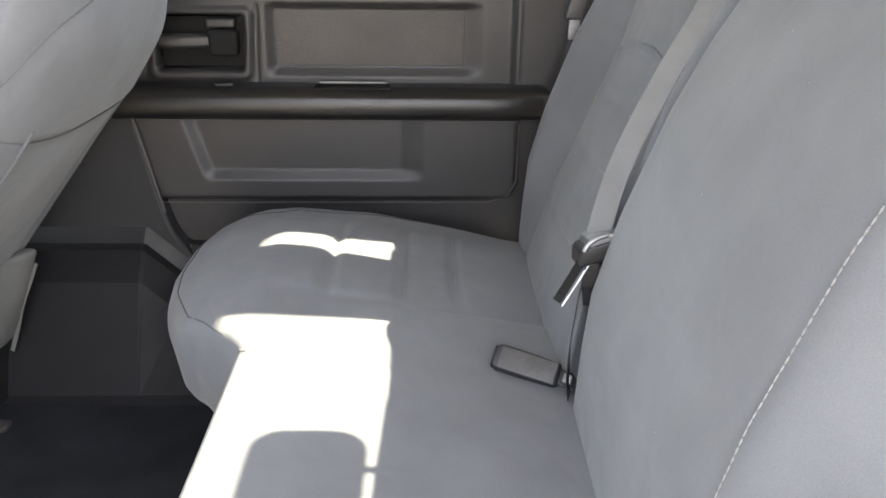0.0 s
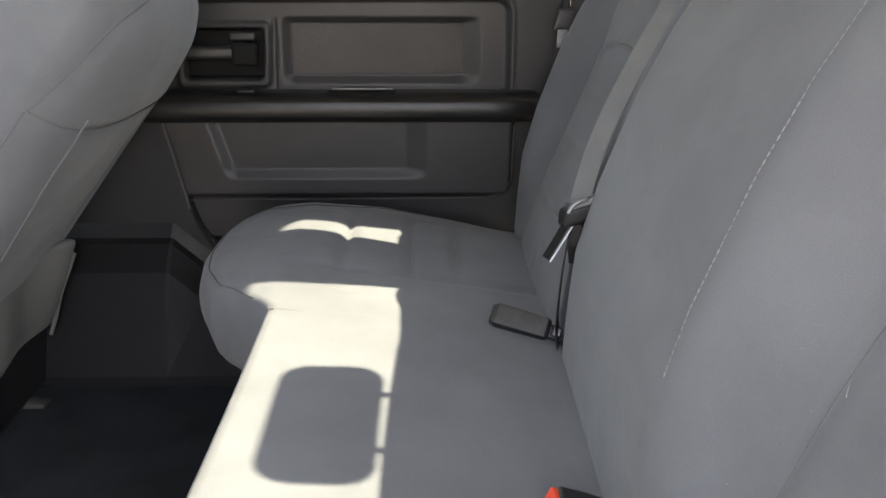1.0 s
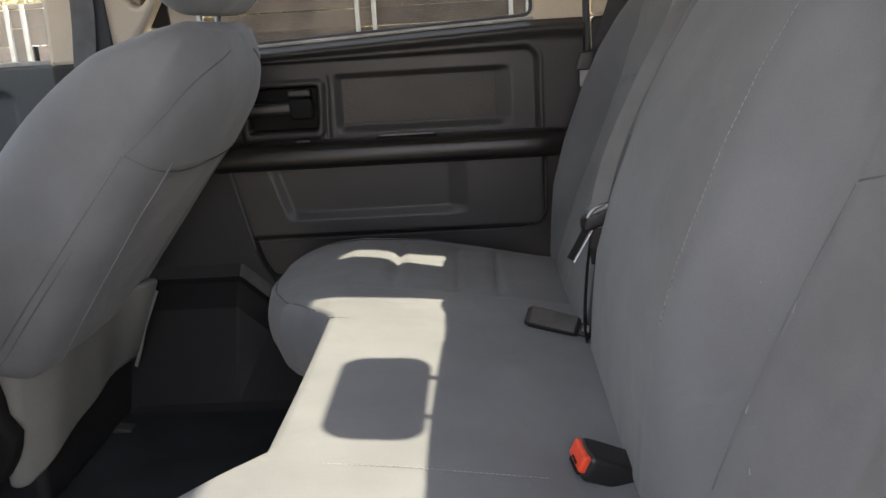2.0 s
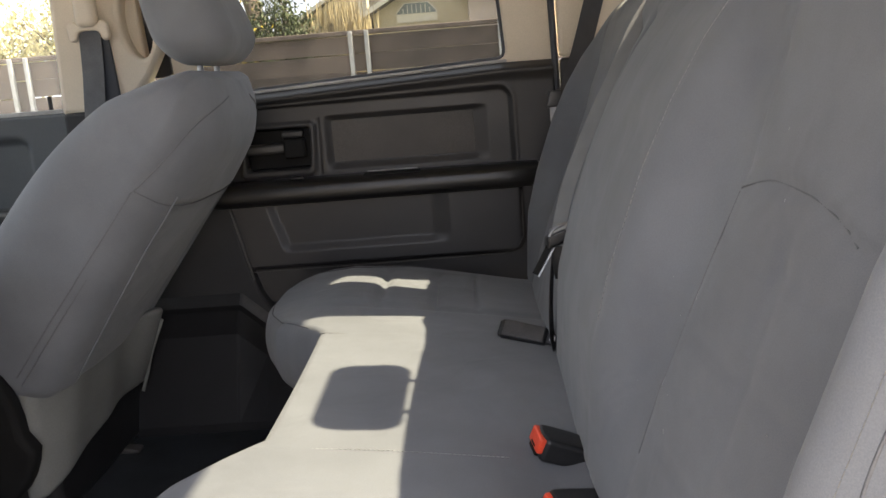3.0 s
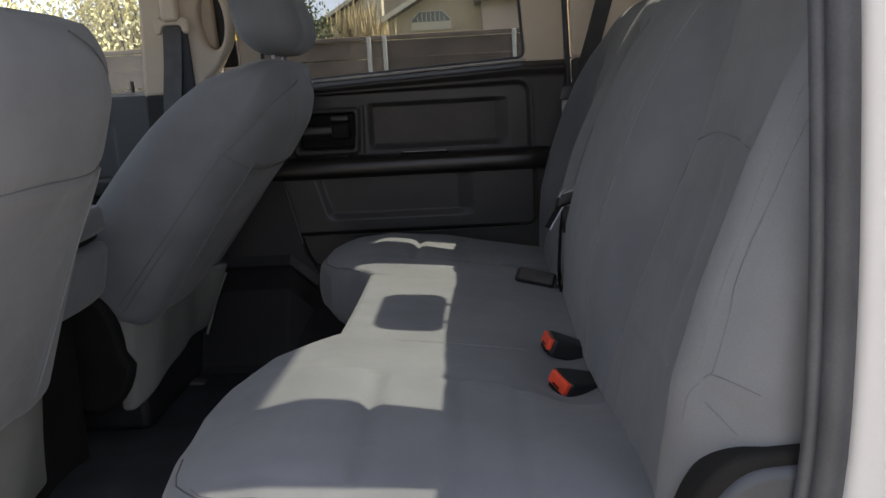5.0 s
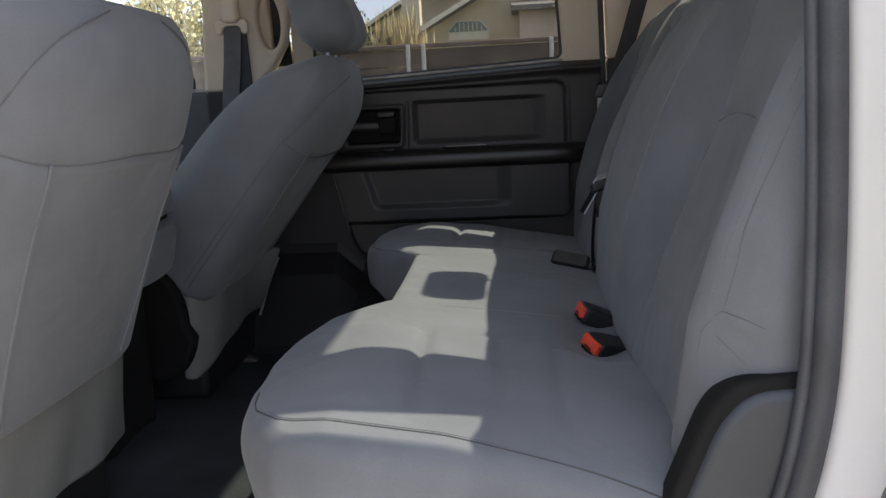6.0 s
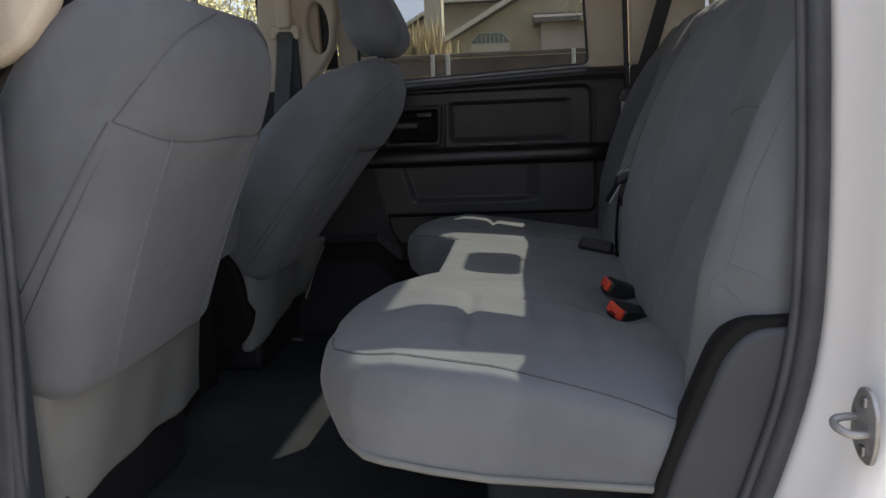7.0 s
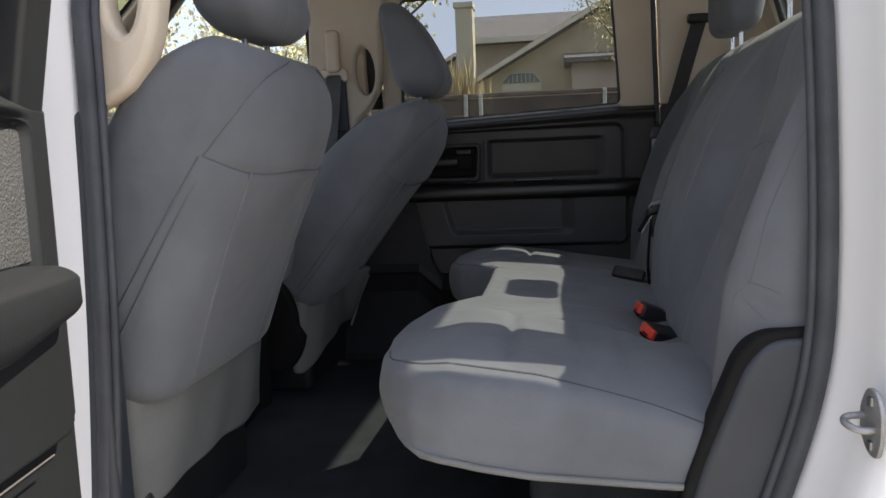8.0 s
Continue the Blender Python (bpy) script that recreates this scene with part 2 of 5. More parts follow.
def strap(name, pts, width, thick, across, mat):
    """A flat band through the points; across is the direction of its width at each point (one or a list)."""
    verts, faces = [], []
    dirs = across if isinstance(across, list) else [across] * len(pts)
    n = len(pts)
    for i in range(n):
        p = Vector(pts[i])
        t = (Vector(pts[min(i + 1, n - 1)]) - Vector(pts[max(i - 1, 0)])).normalized()
        a = Vector(dirs[i])
        a = (a - a.dot(t) * t).normalized()
        nn = t.cross(a)
        for sa, sn in ((-1, -0.4), (-0.92, -1), (0.92, -1), (1, -0.4), (1, 0.4), (0.92, 1), (-0.92, 1), (-1, 0.4)):
            verts.append(p + a * (sa * width / 2) + nn * (sn * thick / 2))
    for i in range(n - 1):
        for k in range(8):
            a, b = i * 8 + k, i * 8 + (k + 1) % 8
            faces.append((a, b, b + 8, a + 8))
    faces.append(tuple(range(7, -1, -1)))
    faces.append(tuple(range((n - 1) * 8, n * 8)))
    return mesh_of(name, verts, faces, mat, smooth=False)


def smooth_pts(pts, n=8, closed=False):
    """Catmull-Rom through the points."""
    P = [Vector(p) for p in pts]
    out, m = [], len(P)
    for i in range(m if closed else m - 1):
        if closed:
            a, b, c, d = P[(i - 1) % m], P[i], P[(i + 1) % m], P[(i + 2) % m]
        else:
            a, b, c, d = P[max(i - 1, 0)], P[i], P[i + 1], P[min(i + 2, m - 1)]
        for k in range(n):
            t = k / n
            out.append(0.5 * (2 * b + (c - a) * t + (2 * a - 5 * b + 4 * c - d) * t * t + (3 * b - a - 3 * c + d) * t ** 3))
    if not closed:
        out.append(P[-1])
    return out


def rounded(pts, r, n=5):
    """A 2D polygon with its corners rounded; r is one radius or one for each corner."""
    out, m = [], len(pts)
    for i in range(m):
        p, a, b = Vector(pts[i]), Vector(pts[i - 1]), Vector(pts[(i + 1) % m])
        ri = r[i] if isinstance(r, (list, tuple)) else r
        ua, ub = (a - p), (b - p)
        ri = min(ri, ua.length * 0.49, ub.length * 0.49)
        s, e = p + ua.normalized() * ri, p + ub.normalized() * ri
        for k in range(n + 1):
            t = k / n
            out.append((1 - t) ** 2 * s + 2 * t * (1 - t) * p + t * t * e)
    return out


def plate(name, outline, holes, thick, mat, bevel=0.003, place=None):
    """A plate in the x-z plane with holes, of some thickness in y; place maps (x, y, z) arrays."""
    cu = bpy.data.curves.new(name, "CURVE")
    cu.dimensions = "2D"
    cu.fill_mode = "BOTH"
    cu.extrude, cu.bevel_depth, cu.bevel_resolution = max(thick / 2 - bevel, 0.0002), bevel, 2
    cu.offset = -bevel
    for poly in (outline, *holes):
        sp = cu.splines.new("POLY")
        sp.points.add(len(poly) - 1)
        sp.use_cyclic_u = True
        for p, q in zip(sp.points, poly):
            p.co = (q[0], q[1], 0, 1)

    def bend(x, y, z):
        X, Y, Z = x, -z, y
        return place(X, Y, Z) if place else (X, Y, Z)
    return from_curve(name, cu, mat, smooth=False, bend=bend)


def stitches(name, path, mat, length=0.0048, gap=0.0008, r=0.0005):
    """A row of single stitches along a path, as one mesh."""
    verts, faces = [], []
    P = [Vector(p) for p in path]
    arc = np.concatenate([[0], np.cumsum([(b - a).length for a, b in zip(P, P[1:])])])
    xyz = np.array([tuple(p) for p in P])

    def at(d):
        return Vector([float(np.interp(d, arc, xyz[:, k])) for k in range(3)])
    for d in np.arange(0, arc[-1] - length, length + gap):
        c0, c1 = at(d), at(d + length)
        t = (c1 - c0).normalized()
        side = t.cross(Vector((1, 0.3, 0.2))).normalized() * r
        up = t.cross(side).normalized() * r
        k = len(verts)
        for c, w in ((c0, 0.5), ((c0 + c1) / 2, 1.0), (c1, 0.5)):
            verts += [c + side * w, c + up * w, c - side * w, c - up * w]
        for q in (0, 4):
            faces += [(k + q + a, k + q + (a + 1) % 4, k + q + 4 + (a + 1) % 4, k + q + 4 + a) for a in range(4)]
        faces += [(k + 3, k + 2, k + 1, k), (k + 8, k + 9, k + 10, k + 11)]
    return mesh_of(name, verts, faces, mat)


def box(name, lo, hi, mat, bevel=0.006):
    return rmesh(name, lo, hi, bevel, 10.0, mat)


def eased(x, xs, ys):
    """A smooth curve through the points (xs, ys), without overshoot at the ends."""
    xs, ys = np.asarray(xs, float), np.asarray(ys, float)
    d = np.diff(ys) / np.diff(xs)
    m = np.concatenate([[d[0]], np.where(d[:-1] * d[1:] > 0, 2 * d[:-1] * d[1:] / (d[:-1] + d[1:] + 1e-12), 0.0), [d[-1]]])
    x = np.clip(x, xs[0], xs[-1])
    i = np.clip(np.searchsorted(xs, x) - 1, 0, len(xs) - 2)
    h = xs[i + 1] - xs[i]
    t = (x - xs[i]) / h
    return (ys[i] * (1 + 2 * t) + h * m[i] * t) * (1 - t) ** 2 + (ys[i + 1] * (3 - 2 * t) + h * m[i + 1] * (t - 1)) * t * t


def sstep(e0, e1, x):
    t = np.clip((x - e0) / (e1 - e0), 0, 1)
    return t * t * (3 - 2 * t)


def rrect(x, z, x0, x1, z0, z1, r):
    """Signed distance to a rounded rectangle, negative inside."""
    qx = np.abs(x - (x0 + x1) / 2) - (x1 - x0) / 2 + r
    qz = np.abs(z - (z0 + z1) / 2) - (z1 - z0) / 2 + r
    return np.hypot(np.maximum(qx, 0), np.maximum(qz, 0)) + np.minimum(np.maximum(qx, qz), 0) - r


def sheet(name, x0, x1, z0, z1, step, height, mat, back):
    """A moulded panel: a fine grid in x-z whose y is height(x, z), closed by its rim at y = back."""
    nx, nz = int((x1 - x0) / step) + 1, int((z1 - z0) / step) + 1
    gx, gz = np.meshgrid(np.linspace(x0, x1, nx), np.linspace(z0, z1, nz), indexing="ij")
    gy = height(gx, gz)
    v = np.stack([gx, gy, gz], -1).reshape(-1, 3)
    i, j = np.meshgrid(np.arange(nx - 1), np.arange(nz - 1), indexing="ij")
    a = (i * nz + j).ravel()
    f = np.stack([a, a + nz, a + nz + 1, a + 1], 1).tolist()
    rim = [k * nz for k in range(nx)] + [(nx - 1) * nz + k for k in range(1, nz)] + [k * nz + nz - 1 for k in range(nx - 2, -1, -1)] + [k for k in range(nz - 2, 0, -1)]
    base = len(v)
    w = v[rim].copy()
    w[:, 1] = back
    v = np.concatenate([v, w])
    m = len(rim)
    for k in range(m):
        q = (k + 1) % m
        f.append((rim[q], rim[k], base + k, base + q))
    f.append(tuple(range(base, base + m)))
    return mesh_of(name, v, f, mat)


# ---- ground and street ----
PAVING = surface("pale_concrete", (0.33, 0.30, 0.248), 0.9, vary=0.12, scale=0.8, fine=0.3, fine_scale=90, bump=0.5, bump_scale=120, depth=0.01)
GRASS = surface("dry_lawn", (0.11, 0.115, 0.045), 0.95, vary=0.4, scale=1.2, fine=0.5, fine_scale=60, bump=0.8, bump_scale=60, depth=0.03)
GROUND_Z = 0.12
gs = 400.0
g = mesh_of("ground", [(-gs, -gs, GROUND_Z), (gs, -gs, GROUND_Z), (gs, gs, GROUND_Z), (-gs, gs, GROUND_Z)], [(0, 1, 2, 3)], PAVING)
tagged(part("ground", g), "pale sunlit concrete drive under the truck", "ground", kind="structure")
lawn = box("lawn", (-40, 3.5, GROUND_Z - 0.1), (40, 60, GROUND_Z + 0.05), GRASS, 0.02)
tagged(part("lawn", lawn), "dry green lawn in front of the house", "lawn", kind="structure")

# ---- cab shell ----
FLOOR = 0.78
floor_me = rmesh("floor", (-1.7, -0.86, 0.70), (0.60, 0.86, FLOOR), 0.01, 0.05, CARPET,
                 lambda x, y, z: (x, y, z + 0.035 * np.exp(-(y / 0.16) ** 2) * (z > 0.74)))
tagged(part("floor", floor_me), "black carpeted cab floor with a low tunnel", "floor", kind="structure")


def lean_in(y0, z0, k):
    """Bends a side wall inwards above z0, as cab sides do; y0's sign is the side."""
    s = 1 if y0 > 0 else -1

    def f(x, y, z):
        return x, y - s * k * np.maximum(z - z0, 0) ** 1.15, z
    return f


ceil = rmesh("ceiling", (-1.35, -0.80, 2.15), (0.475, 0.80, 2.21), 0.02, 0.06, HEADLINER,
             lambda x, y, z: (x, y, z - 0.05 * (y / 0.8) ** 4))
tagged(part("ceiling", ceil), "cream felt headliner of the cab roof", "ceiling", kind="structure")
roof = rmesh("roof", (-1.40, -0.83, 2.215), (0.50, 0.83, 2.24), 0.012, 0.08, PAINT,
             lambda x, y, z: (x, y, z - 0.05 * (y / 0.83) ** 4))
tagged(part("roof", roof), "white painted steel roof of the cab", "roof", kind="structure")

# back wall with the rear window
WIN_TOP, WIN_BOT = 2.13, 1.56
back_in = plate("wall_back", rounded([(-0.86, 0.74), (0.86, 0.74), (0.84, 1.55), (0.74, 2.20), (-0.74, 2.20), (-0.84, 1.55)], 0.04),
                [rounded([(-0.765, WIN_BOT), (0.71, WIN_BOT), (0.65, WIN_TOP), (-0.714, WIN_TOP + 0.02)], 0.05)[::-1]], 0.05, CREAM, 0.008,
                lambda x, y, z: (0.70 + y - 0.33 * np.maximum(z - 1.5, 0), x, z))
tagged(part("wall_back", back_in), "cream back wall of the cab around its rear window", "wall", kind="structure")
rw = thing("window_rear", "wide tinted rear window behind the bench", "window", (0.67, 0, WIN_BOT), kind="structure")
part("pane", plate("pane", rounded([(-0.77, WIN_BOT - .01), (0.715, WIN_BOT - .01), (0.655, WIN_TOP + .01), (-0.727, WIN_TOP + .03)], 0.05), [], 0.005, TINTED, 0.001,
                   lambda x, y, z: (0.705 + y - 0.33 * np.maximum(z - 1.5, 0), x, z)), rw)
part("seal", tube("seal", [(0.695 - 0.33 * max(p[1] - 1.5, 0), p[0], p[1]) for p in rounded([(-0.765, WIN_BOT), (0.71, WIN_BOT), (0.65, WIN_TOP), (-0.714, WIN_TOP + 0.02)], 0.05)], 0.01, RUBBER, True, smooth_path=False), rw)


# ---- far side of the cab: pillars, sill ----
far = lean_in(1, 1.5, 0.22)
pillar_hole = [(-0.705 + 0.034 * math.cos(a), 1.725 + 0.078 * math.sin(a)) for a in np.linspace(0, 2 * math.pi, 25)[:-1]]
pil = [(-0.925, 1.53), (-0.889, 1.80), (-0.85, 2.14), (-0.56, 2.14), (-0.60, 2.00), (-0.64, 1.87), (-0.642, 1.75), (-0.66, 1.66), (-0.70, 1.60), (-0.75, 1.555), (-0.76, 1.53)]
bp = thing("b_pillar", "cream plastic door pillar with an oval grab handle", "pillar", (-0.8, 0.87, 1.2), kind="structure")


def far_pillar(x, y, z):
    return far(x, y + 0.865, z)


part("upper_trim", plate("upper_trim", rounded(pil, 0.012, 3), [pillar_hole], 0.05, CREAM, 0.012, far_pillar), bp)
part("backing", plate("backing", rounded([(-0.905, 1.5), (-0.84, 2.14), (-0.70, 2.14), (-0.715, 1.5)], 0.01, 2), [], 0.04, CREAM, 0.006,
                      lambda x, y, z: far(x, y + 0.905, z)), bp)
part("door_frame", plate("door_frame", rounded([(-0.714, 1.60), (-0.714, 1.84), (-0.665, 1.84), (-0.665, 1.60)], 0.01, 2), [], 0.012, BLACK, 0.003,
                         lambda x, y, z: far(x, y + 0.915, z)), bp)
part("lower_trim", plate("lower_trim", rounded([(-0.916, 0.80), (-0.916, 1.535), (-0.606, 1.535), (-0.548, 1.27), (-0.512, 1.098), (-0.50, 1.06), (-0.45, 0.98), (-0.45, 0.80)], 0.01, 3), [], 0.10, KICK, 0.008,
                         lambda x, y, z: (x, y + 0.872, z)), bp)
# lighter taupe cord painted in as the highlight on the trim's rear edge
part("edge_line", tube("edge_line", [(-0.598, 0.823, 1.50), (-0.549, 0.823, 1.27), (-0.513, 0.823, 1.100)], 0.0032, INSERT), bp)
def sill_rows(drop):
    """The y-z outline of the sill moulding, its ledge lowered by drop."""
    return [(0.650, 0.74), (0.658, 0.80), (0.742, 0.99 - drop), (0.772, 1.026 - drop), (0.782, 1.038 - drop), (0.798, 1.046 - drop), (0.842, 1.090 - drop), (0.855, 1.094 - drop), (0.915, 1.094 - drop), (0.915, 0.74)]


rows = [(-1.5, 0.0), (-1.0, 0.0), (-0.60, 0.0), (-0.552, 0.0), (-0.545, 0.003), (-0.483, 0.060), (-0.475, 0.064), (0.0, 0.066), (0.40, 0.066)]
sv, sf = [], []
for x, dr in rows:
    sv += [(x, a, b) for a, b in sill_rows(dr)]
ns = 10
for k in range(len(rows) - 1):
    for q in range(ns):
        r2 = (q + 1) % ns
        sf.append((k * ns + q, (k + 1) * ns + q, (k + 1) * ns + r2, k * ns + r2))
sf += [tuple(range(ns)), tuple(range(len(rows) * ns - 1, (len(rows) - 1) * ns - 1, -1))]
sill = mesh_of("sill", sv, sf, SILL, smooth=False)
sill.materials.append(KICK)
sill.materials.append(LIT_LEDGE)
# paler plastics paint the light on the ledge, palest on its sloping facet
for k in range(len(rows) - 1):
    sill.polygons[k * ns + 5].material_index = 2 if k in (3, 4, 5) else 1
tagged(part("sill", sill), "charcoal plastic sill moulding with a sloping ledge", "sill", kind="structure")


# far rear pillar: cream trim behind the door
cp = thing("c_pillar", "cream plastic rear pillar trim behind the door", "pillar", (0.4, 0.86, 1.3), kind="structure")
part("upper_trim", plate("upper_trim", rounded([(0.262, 1.575), (0.235, 2.14), (0.50, 2.14), (0.66, 1.575)], 0.01, 3), [], 0.05, CREAM, 0.008,
                         lambda x, y, z: far(x, y + 0.885, z)), cp)
part("lower_trim", plate("lower_trim", rounded([(0.265, 0.75), (0.262, 1.572), (0.72, 1.572), (0.72, 0.75)], 0.01, 3), [], 0.05, PLASTIC, 0.006,
                         lambda x, y, z: (x, y + 0.885, z)), cp)
part("door_seal", tube("door_seal", [(0.252, 0.868, 0.9), (0.256, 0.868, 1.3), (0.252, 0.868, 1.57), (0.238, 0.81, 1.80), (0.225, 0.745, 2.04)], 0.008, RUBBER), cp)


# ---- doors ----
def door_height(x, z):
    """The moulded inner skin of a rear door; larger y lies deeper in the door."""
    y = np.full_like(x, 0.858)
    # the raised lower field and the groove round it
    lowf = rrect(x, z, -0.625, 0.152, 1.122, 1.31, 0.03)
    y = y - 0.026 * sstep(0.004, -0.004, lowf)
    y = y + 0.003 * np.exp(-(lowf / 0.003) ** 2)
    # upper field, its sunk panel with a sloping rim, and the plate of the handle
    up = rrect(x, z, -0.625, 0.146, 1.30, 1.522, 0.035)
    y = y + 0.010 * sstep(0.0, -0.012, up) * (z > 1.3) - 0.0015 * np.exp(-((up - 0.003) / 0.003) ** 2) * (z > 1.3)
    tray = np.clip((z - 1.348) / 0.018, 0, 1) * np.clip((1.480 - z) / 0.010, 0, 1) * np.clip((x + 0.312) / 0.018, 0, 1) * np.clip((0.086 - x) / 0.036, 0, 1)
    y = y + 0.0090 * tray
    bez = rrect(x - 0.06 * (z - 1.343), z, -0.524, -0.340, 1.343, 1.470, 0.014)
    y = y - 0.006 * sstep(0.002, -0.002, bez) * (z > 1.3)
    pocket = rrect(x - 0.06 * (z - 1.343), z, -0.512, -0.351, 1.356, 1.460, 0.012)
    y = y + 0.046 * sstep(0.0, -0.007, pocket)
    y = y + 0.004 * np.exp(-((x + 0.329 - 0.03 * (z - 1.343)) / 0.0022) ** 2) * sstep(1.335, 1.345, z) * sstep(1.480, 1.470, z)
    # top roll under the window
    y = y - 0.012 * np.exp(-((z - 1.552) / 0.014) ** 2) * sstep(-0.64, -0.56, x)
    y = y + 0.02 * sstep(1.556, 1.575, z)
    # map pocket with a slanting front end
    xs = x + 0.30 * np.maximum(1.27 - z, 0) * (x < -0.25) * -1
    tray = np.clip((z - 1.160) / 0.019, 0, 1) * np.clip((xs + 0.466) / 0.020, 0, 1) * np.clip((-0.022 - xs) / 0.044, 0, 1)
    y = y + 0.0088 * tray * (z < 1.3)
    return y


def door_window(x0, x1, z0, z1, rear_lean, rise=0.0):
    return rounded([(x0, z0 - rise), (x1, z0 + 0.012), (x1 - rear_lean, z1), (x0 + 0.02, z1)], 0.025, 4)


def belt_drop(x, z):
    """How far the top of a rear door falls towards its hinge."""
    return 0.046 * np.clip(0.13 - x, 0, 1) * sstep(1.495, 1.560, z)


def rear_door(name, label, m, frame_mat, hinge_end=-0.61, grained=False, deep=0.0, skin=None):
    """A crew-cab rear door, built as the far one stands, then moved by the matrix m."""
    d = thing(name, label, "door", (-0.70, 0.93, 1.0), kind="structure")
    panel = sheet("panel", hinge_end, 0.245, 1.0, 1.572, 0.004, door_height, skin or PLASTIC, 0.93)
    for v in panel.vertices:
        v.co.z -= float(belt_drop(v.co.x, v.co.z))
    part("panel", panel, d, "moulded charcoal plastic panel with a map pocket")
    if grained:
        part("frame_trim", plate("frame_trim", rounded([(-0.668, 1.50), (-0.60, 1.50), (-0.585, 2.10), (-0.648, 2.10)], 0.012, 3), [], 0.045, skin, 0.008, lambda x, y, z: far(x, y + 0.884, z)), d)
        part("insert", rmesh("insert", (hinge_end + 0.045, 0.866, 1.338), (-0.530, 0.873, 1.500), 0.003, 0.02, GRAIN), d, "coarse grained insert")
    part("insert", rmesh("insert", (-0.293, 0.8752, 1.368), (0.050, 0.880, 1.468), 0.002, 0.02, INSERT,
                         lambda x, y, z: (x, y - 0.0012 * np.cos((x + 0.12) / 0.36 * math.pi), z)), d, "taupe grained insert")
    arm = part("armrest", rmesh("armrest", (-0.60, 0.792, 1.280), (0.205, 0.872, 1.338), 0.016, 0.03, skin or ARMREST,
                                lambda x, y, z: (x, y + 0.018 * np.clip((z - 1.312) / 0.026, 0, 1) ** 2 + 0.010 * np.clip((1.30 - z) / 0.02, 0, 1) + 0.02 * np.clip((x - 0.12) / 0.085, 0, 1) ** 2, z - deep * np.clip((1.325 - z) / 0.045, 0, 1) * np.clip((x + 0.62) / 0.16, 0, 1))), d)
    part("switch_plate", rmesh("switch_plate", (-0.222, 0.814, 1.330), (-0.085, 0.850, 1.3392), 0.003, 0.02, PIT), arm)
    part("window_switch", rmesh("window_switch", (-0.400, 0.825, 1.336), (-0.365, 0.843, 1.344), 0.004, 0.01, BLACK), arm)
    part("trim_strip", rmesh("trim_strip", (-0.214, 0.846, 1.3405), (-0.092, 0.850, 1.3435), 0.001, 0.02, STRIP), arm)
    part("edge_line", tube("edge_line", [(-0.56, 0.832, 1.117), (-0.30, 0.8315, 1.117), (0.0, 0.8315, 1.118), (0.10, 0.8315, 1.119), (0.137, 0.8318, 1.132), (0.151, 0.832, 1.160), (0.153, 0.832, 1.27)], 0.0013, INSERT, smooth_path=False), d, "pale line along the panel edge")
    hb = part("handle_bezel", rmesh("handle_bezel", (-0.505, 0.890, 1.362), (-0.350, 0.899, 1.454), 0.003, 0.03, PIT), d)
    part("pull_handle", rmesh("pull_handle", (-0.505, 0.853, 1.398), (-0.405, 0.882, 1.424), 0.009, 0.015, PLASTIC,
                              lambda x, y, z: (x, y + 0.012 * ((x + 0.505) / 0.10) ** 2, z)), hb, "worn grey pull handle")
    part("handle_block", rmesh("handle_block", (-0.412, 0.856, 1.385), (-0.36, 0.886, 1.432), 0.008, 0.015, PIT), hb)
    part("lock_slider", rmesh("lock_slider", (-0.415, 0.862, 1.434), (-0.362, 0.885, 1.452), 0.006, 0.01, PLASTIC), hb)
    part("skin", rmesh("skin", (-0.66, 0.935, 0.80), (0.245, 0.985, 1.562), 0.015, 0.06, PAINT, lambda x, y, z: (x, y, z - belt_drop(x, z))), d, "white painted outer skin")
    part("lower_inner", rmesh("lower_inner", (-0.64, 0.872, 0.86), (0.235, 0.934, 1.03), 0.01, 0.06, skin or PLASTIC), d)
    fr = part("window_frame", plate("window_frame", rounded([(-0.66, 1.505), (0.255, 1.535), (0.225, 2.14), (-0.64, 2.14)], 0.02, 3),
                                    [door_window(-0.60, 0.139, 1.568, 1.95, 0.030, 0.024)[::-1]], 0.05, frame_mat, 0.006, lambda x, y, z: far(x, y + 0.915, z)), d)
    part("pane", plate("pane", door_window(-0.605, 0.144, 1.56, 1.955, 0.030, 0.024), [], 0.005, TINTED, 0.001, lambda x, y, z: far(x, y + 0.925, z)), fr)
    ws = door_window(-0.60, 0.139, 1.568, 1.95, 0.030, 0.024)
    part("window_seal", tube("window_seal", [(p[0], 0.905 - 0.22 * max(p[1] - 1.5, 0) ** 1.15, p[1]) for p in ws], 0.008, RUBBER, True, smooth_path=False), fr)
    part("sill_strip", rmesh("sill_strip", (-0.60, 0.877, 1.572), (0.139, 0.890, 1.580), 0.003, 0.05, STRIP, lambda x, y, z: (x, y, z - belt_drop(x, z))), fr, "pale weatherstrip along the sill")
    d.matrix_basis = m @ d.matrix_basis
    return d


rear_door("door_far_rear", "closed charcoal rear door with window and armrest", Matrix.Identity(4), CREAM)

# the near rear door stands open: the same door mirrored, turned about its hinge; shade painted into its plastics
HINGE = Vector((-0.70, -0.96, 0))
SWUNG = Vector((-0.115, 0, 0))
OPEN = 84
mirror = Matrix.Diagonal((1, -1, 1, 1))
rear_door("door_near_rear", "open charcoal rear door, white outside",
          Matrix.Translation(HINGE + SWUNG) @ Matrix.Rotation(radians(-OPEN), 4, "Z") @ Matrix.Translation(-HINGE) @ mirror, SHADED_SKIN, -0.665, True, 0.03, SHADED_SKIN)


